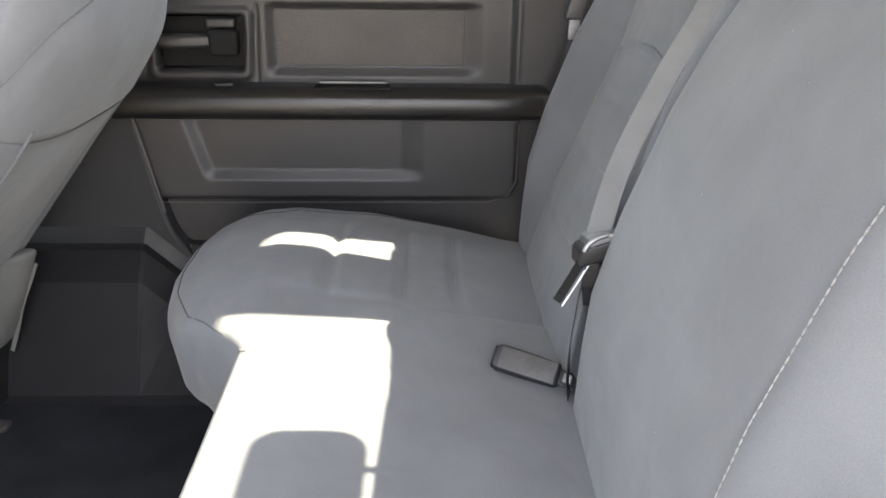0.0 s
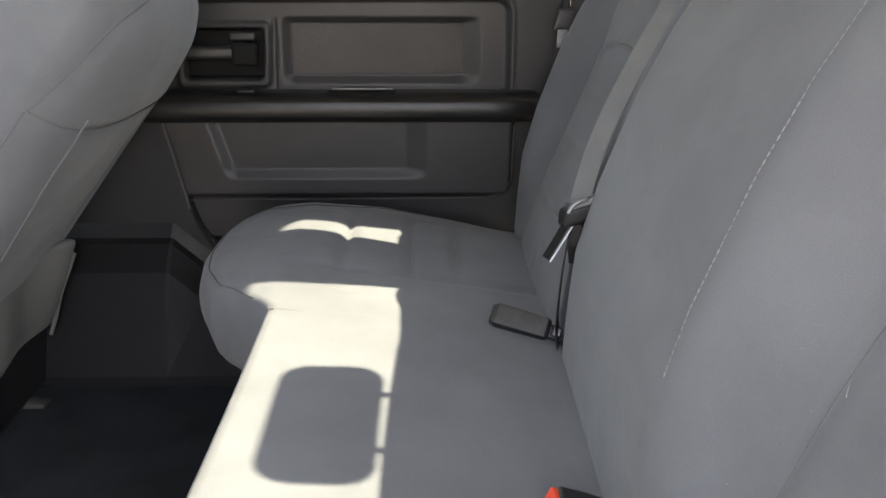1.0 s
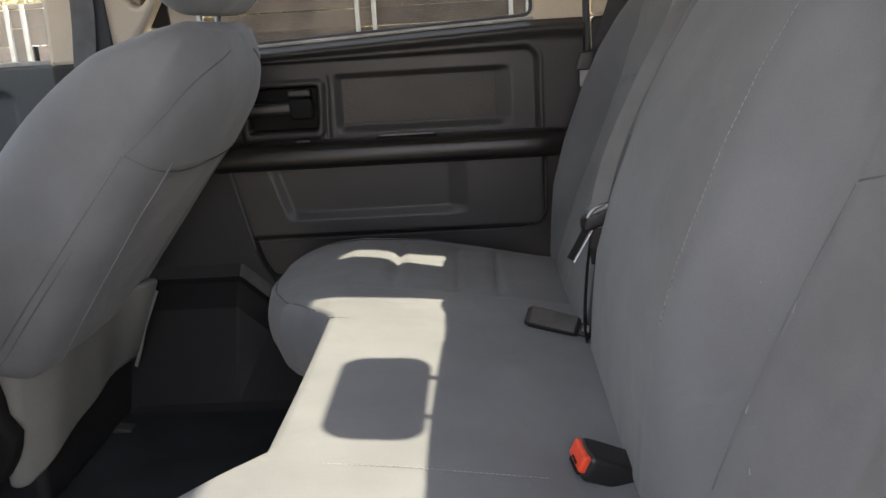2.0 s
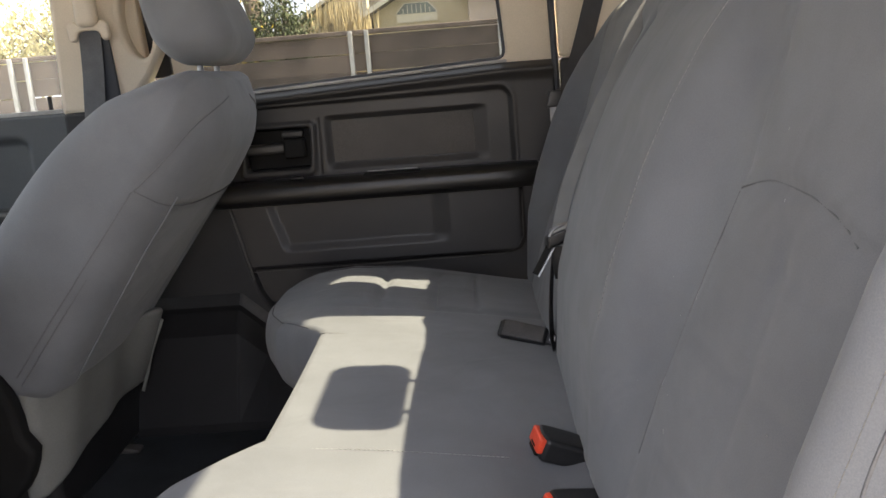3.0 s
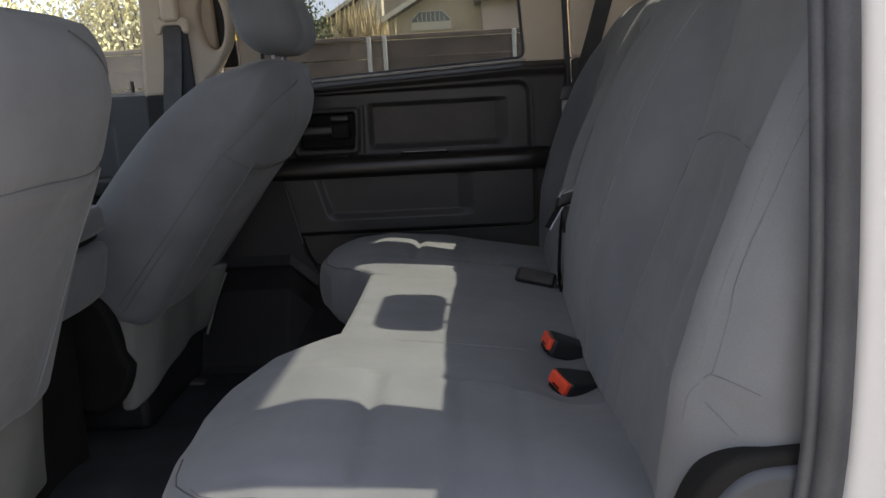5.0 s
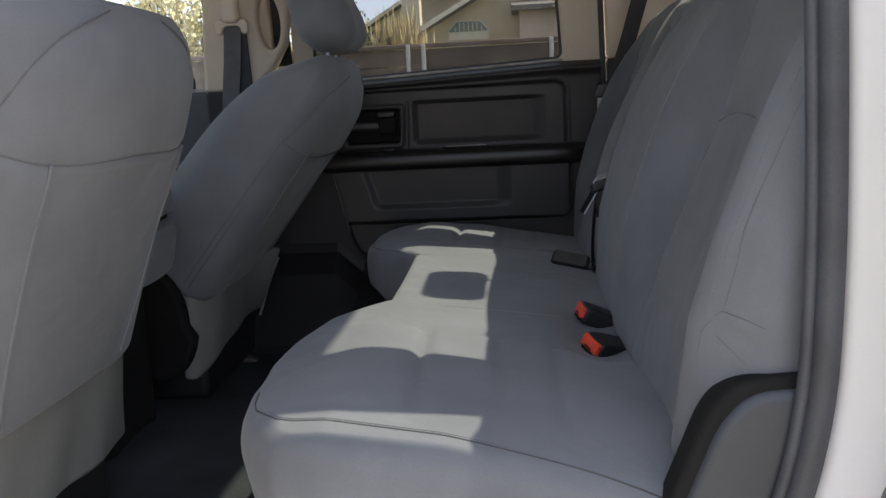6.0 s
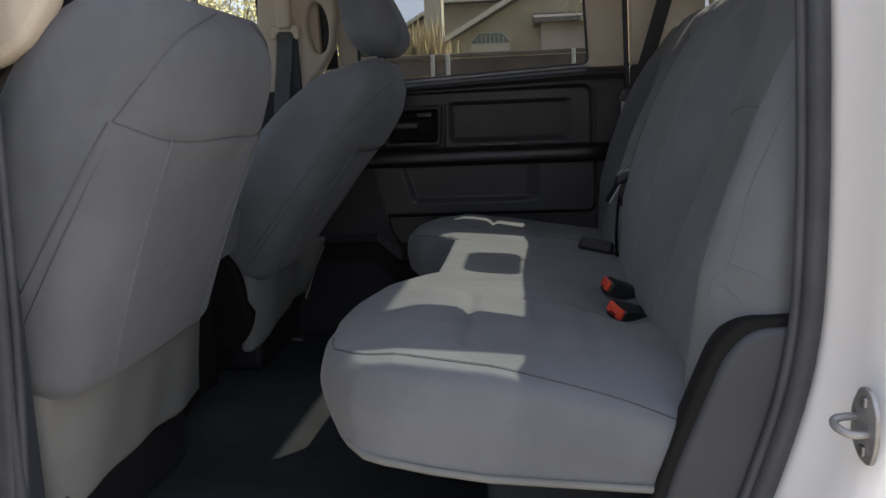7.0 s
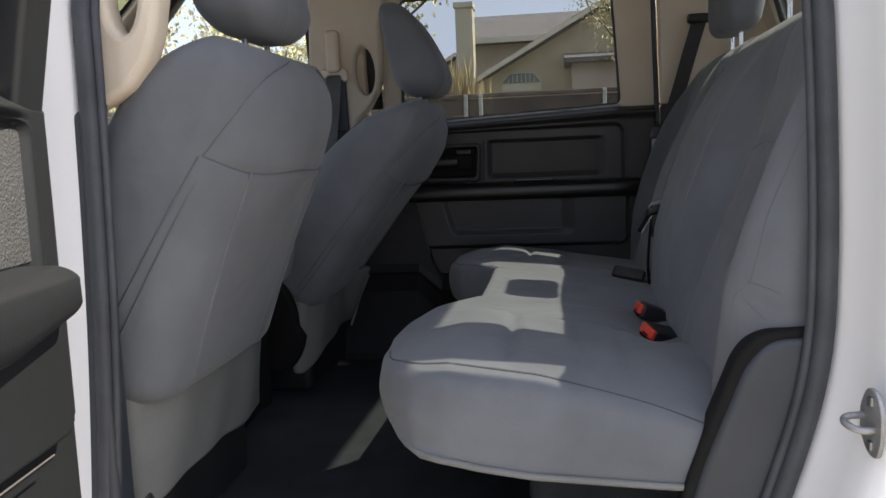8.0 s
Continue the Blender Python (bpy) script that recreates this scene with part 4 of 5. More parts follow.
# added filler that blocks the sun in the notch between the backrests
part("gap_filler", rmesh("gap_filler", (0.02, 0.10, 1.10), (0.10, 0.27, 1.686), 0.012, 0.02, FABRIC, lambda x, y, z: (back_x(z) + np.interp(z, [1.5, 1.63], [0.030, -0.012]) + x * np.interp(z, [1.1, 1.6, 1.69], [1, 0.8, 0.5]), y, z)), bench)


def bench_headrest(y, z0, z1, w, hx, t=0.06):
    h = part("headrest", rmesh("headrest", (-t, y - w / 2, z0), (t, y + w / 2, z1), 0.036, 0.014, FABRIC,
                               lambda x, yy, z: (x * (0.8 + 0.25 * np.sin((z - z0) / (z1 - z0) * math.pi)) + hx + 0.10 * (z - z0), yy, z)), bench)
    for s in (-1, 1):
        part("post", tube("post", [(hx + 0.01, y + s * 0.055, 1.64), (hx + 0.01, y + s * 0.055, z0 + 0.05)], 0.006, CHROME), h, "chrome headrest post")


bench_headrest(-0.02, 1.792, 1.925, 0.235, 0.435, 0.038)
bench_headrest(-0.564, 1.735, 2.06, 0.198, 0.41)
bench_headrest(0.466, 1.735, 2.06, 0.236, 0.41)

# slate side trim beside the near end of the bench
trim_line = [(0.06, 0.80), (0.08, 0.96), (0.158, 1.160), (0.19, 1.192), (0.29, 1.198), (0.29, 0.80)]
st = thing("side_trim", "slate plastic trim panel with a dark lip beside the bench", "trim", (0.2, -0.86, 0.8), kind="structure")
part("lip", plate("lip", rounded(trim_line, [0.02, 0.1, 0.06, 0.04, 0.01, 0.01], 6), [], 0.045, PIT, 0.008, lambda x, y, z: (x, y - 0.782, z)), st)
part("panel", plate("panel", rounded([(0.074, 0.80), (0.093, 0.956), (0.169, 1.148), (0.200, 1.180), (0.285, 1.186), (0.285, 0.80)], [0.02, 0.1, 0.06, 0.05, 0.01, 0.01], 6), [], 0.05, BLUEGREY, 0.010,
                    lambda x, y, z: (x, y - 0.786, z)), st)


# ---- front seats ----
def front_seat(cy, xb, zb, rec, label, out, fwd, full=0.0, up=0.02, low=-0.02, square=0.0, L=0.60, drop=0.0, side=((0.406, 0.050, 0.10, 0.122), (0.399, 0.040, 0.05, 0.109))):
    """A front seat seen from behind: out is the side (+1 or -1) of its door."""
    s = thing("front_seat", label, "car seat", (xb - 0.3, cy, FLOOR), group="front seats")
    sn, cs = math.sin(radians(rec)), math.cos(radians(rec))

    def hw(w):
        return eased(w, [0, 0.15, 0.30, 0.42, 0.49, 0.54, 0.58, 0.60], [0.262, 0.270, 0.274, 0.270 + 0.003 * square, 0.258 + 0.010 * square, 0.238 + 0.022 * square, 0.20 + 0.044 * square, 0.16 + 0.064 * square])

    def bul(w):
        return eased(w, [0, 0.1, 0.25, 0.40, 0.48, 0.55, 0.60], [0.0, 0.006, 0.018, 0.030, 0.028, 0.006, -0.03])

    def place(u, w, d):
        """u across, w up the back, d forward from its rear face."""
        dd = d - bul(w) * (1 - d / 0.2)
        if out < 0:
            u = u * (1 + 0.11 * np.clip((0.26 - w) / 0.26, 0, 1.1) * (u > 0))
        return xb + sn * w - cs * dd, cy + u, zb + cs * w + sn * dd

    def thick(w):
        return eased(w, [0, 0.3, 0.48, 0.55, 0.60], [0.245, 0.225 + full * 0.5, 0.19 + full, 0.14 + full, 0.09 + full])
    wb = low + 0.055
    seams = []
    for o in (-1, 1):
        seams += [[(o * 0.08, 0.580), (o * 0.165, 0.553), (o * 0.224, 0.512), (o * 0.252, 0.46 - 0.5 * drop), (o * 0.267, 0.408 - drop)]]
    seams.append([(a, c - drop) for a, c in ((-0.267, 0.408), (-0.22, 0.398), (-0.165, 0.395), (0, 0.400), (0.165, 0.395), (0.22, 0.398), (0.267, 0.408))])
    lines = [smooth_pts([(a, c, 0) for a, c in q], 6) for q in seams]

    ridges = [smooth_pts([(o * 0.196, 0.397, 0), (o * 0.192, 0.28, 0), (o * 0.178, 0.12, 0), (o * 0.162, wb, 0)], 6) for o in (-1, 1)]

    def groove(u, w):
        """How far the cloth is drawn in towards its seams."""
        best = np.full_like(u, 1.0)
        for ln in lines:
            for a, c in zip(ln, ln[1:]):
                dx, dw = c.x - a.x, c.y - a.y
                t = np.clip(((u - a.x) * dx + (w - a.y) * dw) / (dx * dx + dw * dw + 1e-12), 0, 1)
                best = np.minimum(best, np.hypot(u - a.x - t * dx, w - a.y - t * dw))
        return 0.0040 * np.exp(-(best / 0.008) ** 2)

    def panel(u, w):
        """The middle panel lies a little deeper than the strips beside it."""
        ru = np.interp(w, [wb, 0.12, 0.28, 0.397], [0.162, 0.178, 0.192, 0.196])
        return 0.006 * sstep(0.002, 0.020, ru - np.abs(u)) * sstep(0.0, 0.03, 0.395 - w)

    def warp(x, y, z):
        u = y / 0.27
        d = x * thick(z) / 0.19
        d = d + (0.024 + 0.026 * np.clip(z / 0.3, 0, 1)) * np.abs(u) ** 3 * (1 - x / 0.19) ** 2
        d = d + (groove(u * hw(z), z) + panel(u * hw(z), z)) * np.clip(1 - x / 0.05, 0, 1)
        return place(u * hw(z), z, d)
    b = part("backrest", rmesh("backrest", (0, -0.27, low), (0.19, 0.27, L), 0.05, 0.007, FABRIC, warp), s)
    for ln in lines + ridges:
        sunk = 0.0036 if ln in lines else 0.0
        q = []
        for p in ln:
            u, w = p.x, p.y
            uu = u / float(hw(w))
            edge = max(0.0, abs(uu) * 0.27 - 0.22)
            d = (0.05 - math.sqrt(max(0.0, 0.05 ** 2 - edge ** 2))) if edge < 0.05 else 0.05
            q.append(place(u, w, d * float(thick(w)) / 0.19 + sunk * max(0, 1 - d / 0.05) + (0.024 + 0.026 * min(1, max(0, w / 0.3))) * abs(uu) ** 3 * (1 - d / 0.19) ** 2))
        part("seam", tube("seam", q, 0.0012 if sunk else 0.0022, SEAM if sunk else FABRIC, smooth_path=False, res=1), b)
    # two seams that run down each side and away from the rear face
    for o in (-1, 1):
        for wa, da, we, de in side:
            q = []
            for f in np.linspace(0, 1, 16):
                w, dd = wa + (we - wa) * f, da + (de - da) * f
                d = (dd + float(bul(w))) / (1 + float(bul(w)) / 0.2)
                x = 0.02
                for _ in range(12):
                    x = 0.5 * x + 0.5 * (d - (0.024 + 0.026 * min(1, max(0, w / 0.3))) * (1 - x / 0.19) ** 2) * 0.19 / float(thick(w))
                r = 0.22 + (0.05 if x > 0.05 else math.sqrt(max(0.0, 0.05 ** 2 - (0.05 - x) ** 2)))
                q.append(place(o * (r / 0.27 * float(hw(w)) + 0.0004), w, d))
            part("seam", tube("seam", q, 0.0016, SEAM, smooth_path=False, res=1), b)
    # pale vinyl skirt below the back, its lower edge pulled up in the middle
    def skirt(x, y, z):
        u, low = (y - cy) / 0.25, np.clip((zb + 0.03 - z) / 0.22, 0, 1)
        if out > 0:
            x = x - 0.058 * (1 - low) * sstep(0.2, 0.67, u)
            Z = z + low * (0.030 * ((u + 1) / 2) + 0.030 * (1 - u * u) - 0.035 * ((1 - u) / 2) ** 3)
        else:
            Z = z + low * (0.040 * (1 - u * u) + 0.030 * np.maximum(u, 0) ** 3)
            y = y + 0.03 * low ** 1.5 * np.clip((-u - 0.5) / 0.5, 0, 1)
        return xb - 0.035 - x + 0.02 * (1 - low) - np.where(u < 0, 0.045, 0.012 if out < 0 else 0.0) * np.abs(u) ** 4 + 0.004 * np.sin(u * 9 + low * 3) * low, y, Z
    part("skirt", rmesh("skirt", (0, cy - 0.25, zb - 0.19), (0.035, cy + (0.172 if out > 0 else 0.286), zb + 0.03), 0.015, 0.02, FABRIC_LIGHT,
                        skirt), s, "pale grey vinyl skirt")
    if out > 0:
        part("edge_strip", strap("edge_strip", smooth_pts([(xb + 0.03, cy + 0.168, zb - 0.0), (xb + 0.022, cy + 0.168, zb - 0.018), (xb - 0.006, cy + 0.166, zb - 0.08), (xb - 0.022, cy + 0.164, zb - 0.128), (xb - 0.036, cy + 0.16, zb - 0.167)], 4), 0.008, 0.003, (1, -0.3, 0.2), FABRIC_LIGHT), s)
        part("track_end", rmesh("track_end", (-0.838, 0.568, FLOOR), (-0.752, 0.598, FLOOR + 0.020), 0.005, 0.02, INSERT, lambda x, y, z: (x, y, FLOOR + (z - FLOOR) * np.interp(x, [-0.84, -0.75], [1.0, 0.4]))), s, "tan plastic track end")
    else:
        part("track_end", rmesh("track_end", (-0.852, -0.458, FLOOR), (-0.828, -0.438, FLOOR + 0.024), 0.005, 0.01, STEEL), s, "bright steel track end")
    part("seat_cushion", rmesh("seat_cushion", (xb - 0.60, cy - 0.26, 0.98), (xb - 0.14, cy + 0.26, 1.14), 0.05, 0.03, FABRIC), s)
    part("base", rmesh("base", (xb - 0.48, cy - 0.22, FLOOR), (xb - 0.06, cy + 0.22, 0.99), 0.02, 0.06, BLACK), s)
    hin = [(xb - 0.145 + 0.085 * math.cos(a) * (1.1 if math.sin(a) < 0 else 0.85), 0.985 + 0.135 * math.sin(a)) for a in np.linspace(0, 2 * math.pi, 29)[:-1]]
    part("hinge_cover", plate("hinge_cover", hin, [], 0.04, PIT, 0.012, lambda x, y, z: (x, y + cy - out * 0.27, z)), s)
    for q in (-0.19, 0.19):
        part("track", rmesh("track", (xb - 0.50, cy + q - 0.02, FLOOR), (xb - 0.09, cy + q + 0.02, FLOOR + 0.035), 0.006, 0.05, BLACK), s)
    # headrest
    hx, hz = place(0, L, 0.055)[0] - fwd, zb + cs * L + sn * 0.045 + up

    def hwarp(x, y, z):
        h = z / 0.27
        wd = eased(h, [0, 0.2, 0.5, 0.8, 1], [0.86, 1.0, 1.0, 0.92, 0.75])
        th = eased(h, [0, 0.25, 0.6, 1], [0.85, 1.0, 0.85, 0.55])
        X = x * th
        return hx + X - 0.09 * h ** 1.6 + 0.03, cy + y * wd, hz + 0.010 + z
    h = part("headrest", rmesh("headrest", (-0.075, -0.135, 0), (0.075, 0.135, 0.27), 0.055, 0.010, FABRIC, hwarp), s)
    for q in (-1, 1):
        part("post", tube("post", [(hx + 0.02, cy + q * 0.055, hz - 0.05), (hx + 0.02, cy + q * 0.055, hz + 0.04)], 0.006, DULL), h, "steel headrest post")
        part("collar", rmesh("collar", (hx, cy + q * 0.055 - 0.020, hz - up - 0.016), (hx + 0.04, cy + q * 0.055 + 0.020, hz - up + 0.006), 0.004, 0.01, BLACK), b)
    return s


front_seat(-0.50, -0.70, 1.06, 20, "upright grey cloth driver's seat with pale skirt", -1, 0.06, 0.008, 0.022, square=1.0, L=0.585)
front_seat(0.50, -0.725, 1.06, 35, "reclined grey cloth passenger seat with pale skirt", 1, 0.038, -0.018, 0.020, -0.075, square=0.6, drop=0.02, side=((0.386, 0.046, -0.02, 0.078), (0.380, 0.036, -0.03, 0.064)))

cons = thing("centre_armrest", "grey cloth centre armrest folded between front seats", "armrest", (-1.0, 0, 1.0))
def rear_round(x, y, z):
    """The rear face bows back a little and leans forward towards the floor."""
    k = np.clip((x + 1.0) / 0.25, 0, 1)
    return x - k * (0.02 * (y / 0.15) ** 2 + 0.25 * np.maximum(1.22 - z, 0)), y, z


part("lid", rmesh("lid", (-1.28, -0.155, 1.268), (-0.748, 0.155, 1.322), 0.014, 0.025, FABRIC, rear_round), cons)
# black strip paints the shadow line between lid and body
part("gap_shade", rmesh("gap_shade", (-1.27, -0.145, 1.255), (-0.766, 0.145, 1.272), 0.004, 0.03, PIT, rear_round), cons)
part("body", rmesh("body", (-1.26, -0.155, 1.135), (-0.746, 0.155, 1.250), 0.018, 0.025, FABRIC, rear_round), cons)
part("base", rmesh("base", (-1.22, -0.12, FLOOR), (-0.84, 0.12, 1.14), 0.03, 0.04, PIT), cons)

# ---- seat belts ----
belt = thing("seat_belt", "grey webbing shoulder belt with a steel tongue", "seat belt", (0.2, 0.18, 1.1))
part("webbing", strap("webbing", smooth_pts([(0.47, 0.385, 1.698), (0.40, 0.352, 1.682), (0.338, 0.304, 1.630), (0.276, 0.236, 1.537), (0.234, 0.224, 1.462), (0.190, 0.206, 1.370), (0.164, 0.176, 1.296)], 6), 0.034, 0.0015, (0.474, -0.85, -0.15), WEBBING), belt)
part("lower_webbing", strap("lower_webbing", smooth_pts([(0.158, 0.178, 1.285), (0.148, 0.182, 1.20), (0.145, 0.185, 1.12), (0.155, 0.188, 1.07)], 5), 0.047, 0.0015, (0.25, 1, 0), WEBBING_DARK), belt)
lt = part("latch_block", rmesh("latch_block", (0.142, 0.152, 1.268), (0.178, 0.205, 1.292), 0.006, 0.008, BLACK, lambda x, y, z: (x, y, z + 0.35 * (x - 0.16) - 0.2 * (y - 0.18))), belt)
part("yoke", tube("yoke", [(0.146, 0.150, 1.290), (0.150, 0.150, 1.302), (0.176, 0.152, 1.310), (0.190, 0.175, 1.303), (0.182, 0.20, 1.296)], 0.003, DULL), lt, "grey steel yoke")
part("strap_end", strap("strap_end", [(0.160, 0.168, 1.27), (0.158, 0.170, 1.24), (0.162, 0.174, 1.215)], 0.016, 0.003, (1, -0.3, 0), BLACK), lt)
part("tongue", strap("tongue", [(0.150, 0.165, 1.278), (0.134, 0.158, 1.252), (0.120, 0.152, 1.230)], 0.010, 0.004, (0.8, -0.3, -0.4), PIT), lt, "black blade with a bright steel edge")
part("edge", strap("edge", [(0.155, 0.160, 1.272), (0.139, 0.153, 1.247), (0.125, 0.147, 1.226)], 0.0022, 0.004, (0.8, -0.3, -0.4), DULL), lt)
part("slot_frame", rmesh("slot_frame", (0.150, 0.150, 1.288), (0.182, 0.203, 1.300), 0.004, 0.008, DULL, lambda x, y, z: (x, y, z + 0.35 * (x - 0.16) - 0.2 * (y - 0.18))), lt)

fb = thing("rear_belt", "charcoal shoulder belt on the rear pillar", "seat belt", (0.35, 0.83, 1.8))
part("webbing", strap("webbing", smooth_pts([(0.375, 0.772, 1.83), (0.345, 0.800, 1.72), (0.308, 0.835, 1.58), (0.26, 0.835, 1.44), (0.23, 0.82, 1.30), (0.21, 0.80, 1.12)], 5), 0.047, 0.0015, (1, 0.15, 0.2), WEBBING_DARK), fb)
part("guide", rmesh("guide", (0.335, 0.755, 1.812), (0.41, 0.785, 1.84), 0.008, 0.01, BLACK), fb)
tng = part("tongue", rmesh("tongue", (0.222, 0.790, 1.462), (0.254, 0.806, 1.500), 0.005, 0.008, DARKGREY, lambda x, y, z: (x + 0.25 * (z - 1.48), y, z)), fb, "grey plated tongue")
part("blade", rmesh("blade", (0.226, 0.795, 1.428), (0.246, 0.799, 1.468), 0.0015, 0.01, DULL), tng)

bb = thing("pillar_belt", "grey belt through a cream guide loop", "seat belt", (-0.82, 0.83, 1.73))
part("webbing", strap("webbing", smooth_pts([(-0.804, 0.782, 1.72), (-0.820, 0.804, 1.62), (-0.840, 0.818, 1.5), (-0.868, 0.816, 1.2), (-0.88, 0.816, 1.0)], 5), 0.05, 0.0015, (1, 0, 0), WEBBING_MID), bb)
ear = [(-0.056, -0.024), (-0.058, 0.012), (-0.036, 0.022), (-0.026, 0.012), (0.026, 0.012), (0.036, 0.022), (0.058, 0.012), (0.056, -0.024), (0.036, -0.026), (0.028, -0.002), (-0.028, -0.002), (-0.036, -0.026)]
part("guide_loop", plate("guide_loop", rounded([(-0.803 + 0.84 * a, 1.716 + b) for a, b in ear], 0.012, 4), [], 0.014, CREAM, 0.005, lambda x, y, z: (x, y + 0.776 - 0.1 * (z - 1.716), z)), bb)
# slate strip put in as the webbing's shadow on the pillar
part("dark_strip", rmesh("dark_strip", (-0.818, 0.83, 1.44), (-0.772, 0.840, 1.70), 0.004, 0.02, BLUEGREY, lambda x, y, z: (x + 0.02 * (z - 1.6), y - 0.22 * np.maximum(z - 1.5, 0) ** 1.15, z)), bb)
part("anchor_cover", rmesh("anchor_cover", (-0.826, 0.755, 1.722), (-0.778, 0.79, 1.86), 0.014, 0.015, CREAM), bb)

def buckle(m, w, h, red, label, ln=0.098):
    """A belt buckle: its free end at the origin of m, its length along local x."""
    bk = thing("belt_buckle", label, "buckle", (0, 0, 0), group="belt buckles")
    bk.matrix_basis = m

    def shell(x, y, z):
        taper = 1 - 0.14 * np.clip((x - 0.03) / 0.07, 0, 1)
        return x + 0.004 * (1 - (y / w) ** 2) * (x < 0.02) * -1, y * taper, z * taper
    rows = [("shell", rmesh("shell", (0, -w, -h), (ln, w, h), 0.006, 0.007, BLACK, shell), ""),
            ("stalk", rmesh("stalk", (ln - 0.010, -0.010, -0.007), (ln + 0.042, 0.010, 0.005), 0.004, 0.012, WEBBING_DARK, lambda x, y, z: (x, y, z - 0.25 * np.maximum(x - ln, 0))), ""),
            ("rivet", rmesh("rivet", (ln + 0.004, -0.006, 0.003), (ln + 0.016, 0.006, 0.0080), 0.002, 0.004, DULL), "")]
    if red:
        rows += [("button", rmesh("button", (-0.0075, -w * 0.86, -h * 0.50), (0.006, w * 0.86, h * 0.84), 0.003, 0.006, RED), "red release button"),
                 # here the dark strip is the tongue slot in the buckle's end
                 ("dark_strip", rmesh("dark_strip", (-0.0062, -w * 0.62, -h * 0.86), (0.004, w * 0.62, -h * 0.52), 0.0012, 0.01, PIT), ""),
                 ("mark", rmesh("mark", (-0.0082, -w * 0.36, -h * 0.30), (-0.0070, w * 0.30, -h * 0.12), 0.0004, 0.01, PIT), "")]
    else:
        rows += [("button", rmesh("button", (-0.004, -w * 0.8, -h * 0.6), (0.006, w * 0.8, h * 0.7), 0.003, 0.01, PIT), ""),
                 # the top plate's grey holds wear and a painted gloss over the black shell
                 ("face_plate", rmesh("face_plate", (0.005, -w * 0.84, h - 0.002), (ln - 0.004, w * 0.80, h + 0.0015), 0.0012, 0.02, DARKGREY), "worn top face with its gloss painted grey")]
    for nm, me, lb in rows:
        ob = new(nm, me)
        ob.parent = bk
        if lb:
            ob["label"] = lb


buckle(pose(0.087, -0.190, 1.103, 6, 23, 10), 0.0235, 0.0150, True, "black belt buckle with a red release button")
buckle(pose(0.090, -0.326, 1.083, 21, 17, 36), 0.0240, 0.0150, True, "black belt buckle with a red release button")
FREE_U, FREE_N = Vector((0.93, -0.32, -0.17)).normalized(), Vector((-0.20, -0.70, 0.66))
FREE_N = (FREE_N - FREE_N.dot(FREE_U) * FREE_U).normalized()
FREE_V = FREE_N.cross(FREE_U)
free = Matrix((FREE_U, FREE_V, FREE_N)).transposed().to_4x4()
free.translation = Vector((0.056, 0.206, 1.114)) + 0.018 * FREE_V - 0.012 * FREE_N
buckle(free, 0.0170, 0.0130, False, "black belt buckle lying on the seat", 0.080)

# ---- front of the cab ----
dash = thing("dashboard", "charcoal dashboard across the front of the cab", "dashboard", (-1.7, 0, FLOOR))
part("body", rmesh("body", (-1.95, -0.85, 0.90), (-1.55, 0.85, 1.42), 0.06, 0.08, PLASTIC), dash)
part("firewall", rmesh("firewall", (-1.99, -0.88, 0.72), (-1.90, 0.88, 1.40), 0.02, 0.2, BLACK), dash)
ws = thing("windshield", "clear raked windshield", "window", (-1.7, 0, 1.5), kind="structure")
part("pane", plate("pane", rounded([(-0.82, 1.36), (0.82, 1.36), (0.70, 2.08), (-0.70, 2.08)], 0.04), [], 0.005, WINDSHIELD, 0.001,
                   lambda x, y, z: (-2.15 + y + (z - 1.36) * 1.12, x, z)), ws)
for sg in (-1, 1):
    part("a_pillar", tube("a_pillar", [(-2.18, sg * 0.88, 1.34), (-1.75, sg * 0.82, 1.76), (-1.34, sg * 0.74, 2.09)], 0.045, CREAM), ws)

# ---- outdoors ----
BOARD = surface("weathered_brown_board", (0.084, 0.063, 0.051), 0.85, vary=0.35, scale=2.5, fine=0.3, fine_scale=60, bump=0.4, bump_scale=60, piece=0.3)
POST = surface("galvanised_post", (0.34, 0.335, 0.32), 0.5, vary=0.15, scale=8, fine=0.1, bump=0.1)
STUCCO = surface("beige_stucco", (0.47, 0.40, 0.28), 0.9, vary=0.08, scale=1.5, fine=0.12, fine_scale=40, bump=0.5, bump_scale=60, depth=0.01)
TRIMW = surface("cream_house_trim", (0.60, 0.55, 0.45), 0.7, vary=0.06, fine=0.05, bump=0.05)
SHINGLE = surface("grey_roof_shingle", (0.125, 0.116, 0.116), 0.9, vary=0.12, scale=2, fine=0.3, fine_scale=14, bump=0.5, bump_scale=20, depth=0.02)
PANEGREY = surface("dark_house_glass", (0.15, 0.18, 0.175), 0.1, vary=0.2, scale=2, fine=0.05, bump=0)
BARK = surface("grey_bark", (0.14, 0.11, 0.08), 0.95, vary=0.3, scale=6, fine=0.3, fine_scale=40, bump=0.6, bump_scale=30, depth=0.02)
LEAF = surface("spring_leaves", (0.46, 0.44, 0.22), 0.6, vary=0.4, scale=1.5, fine=0.4, fine_scale=20, bump=0, tint=(0.58, 0.52, 0.30))

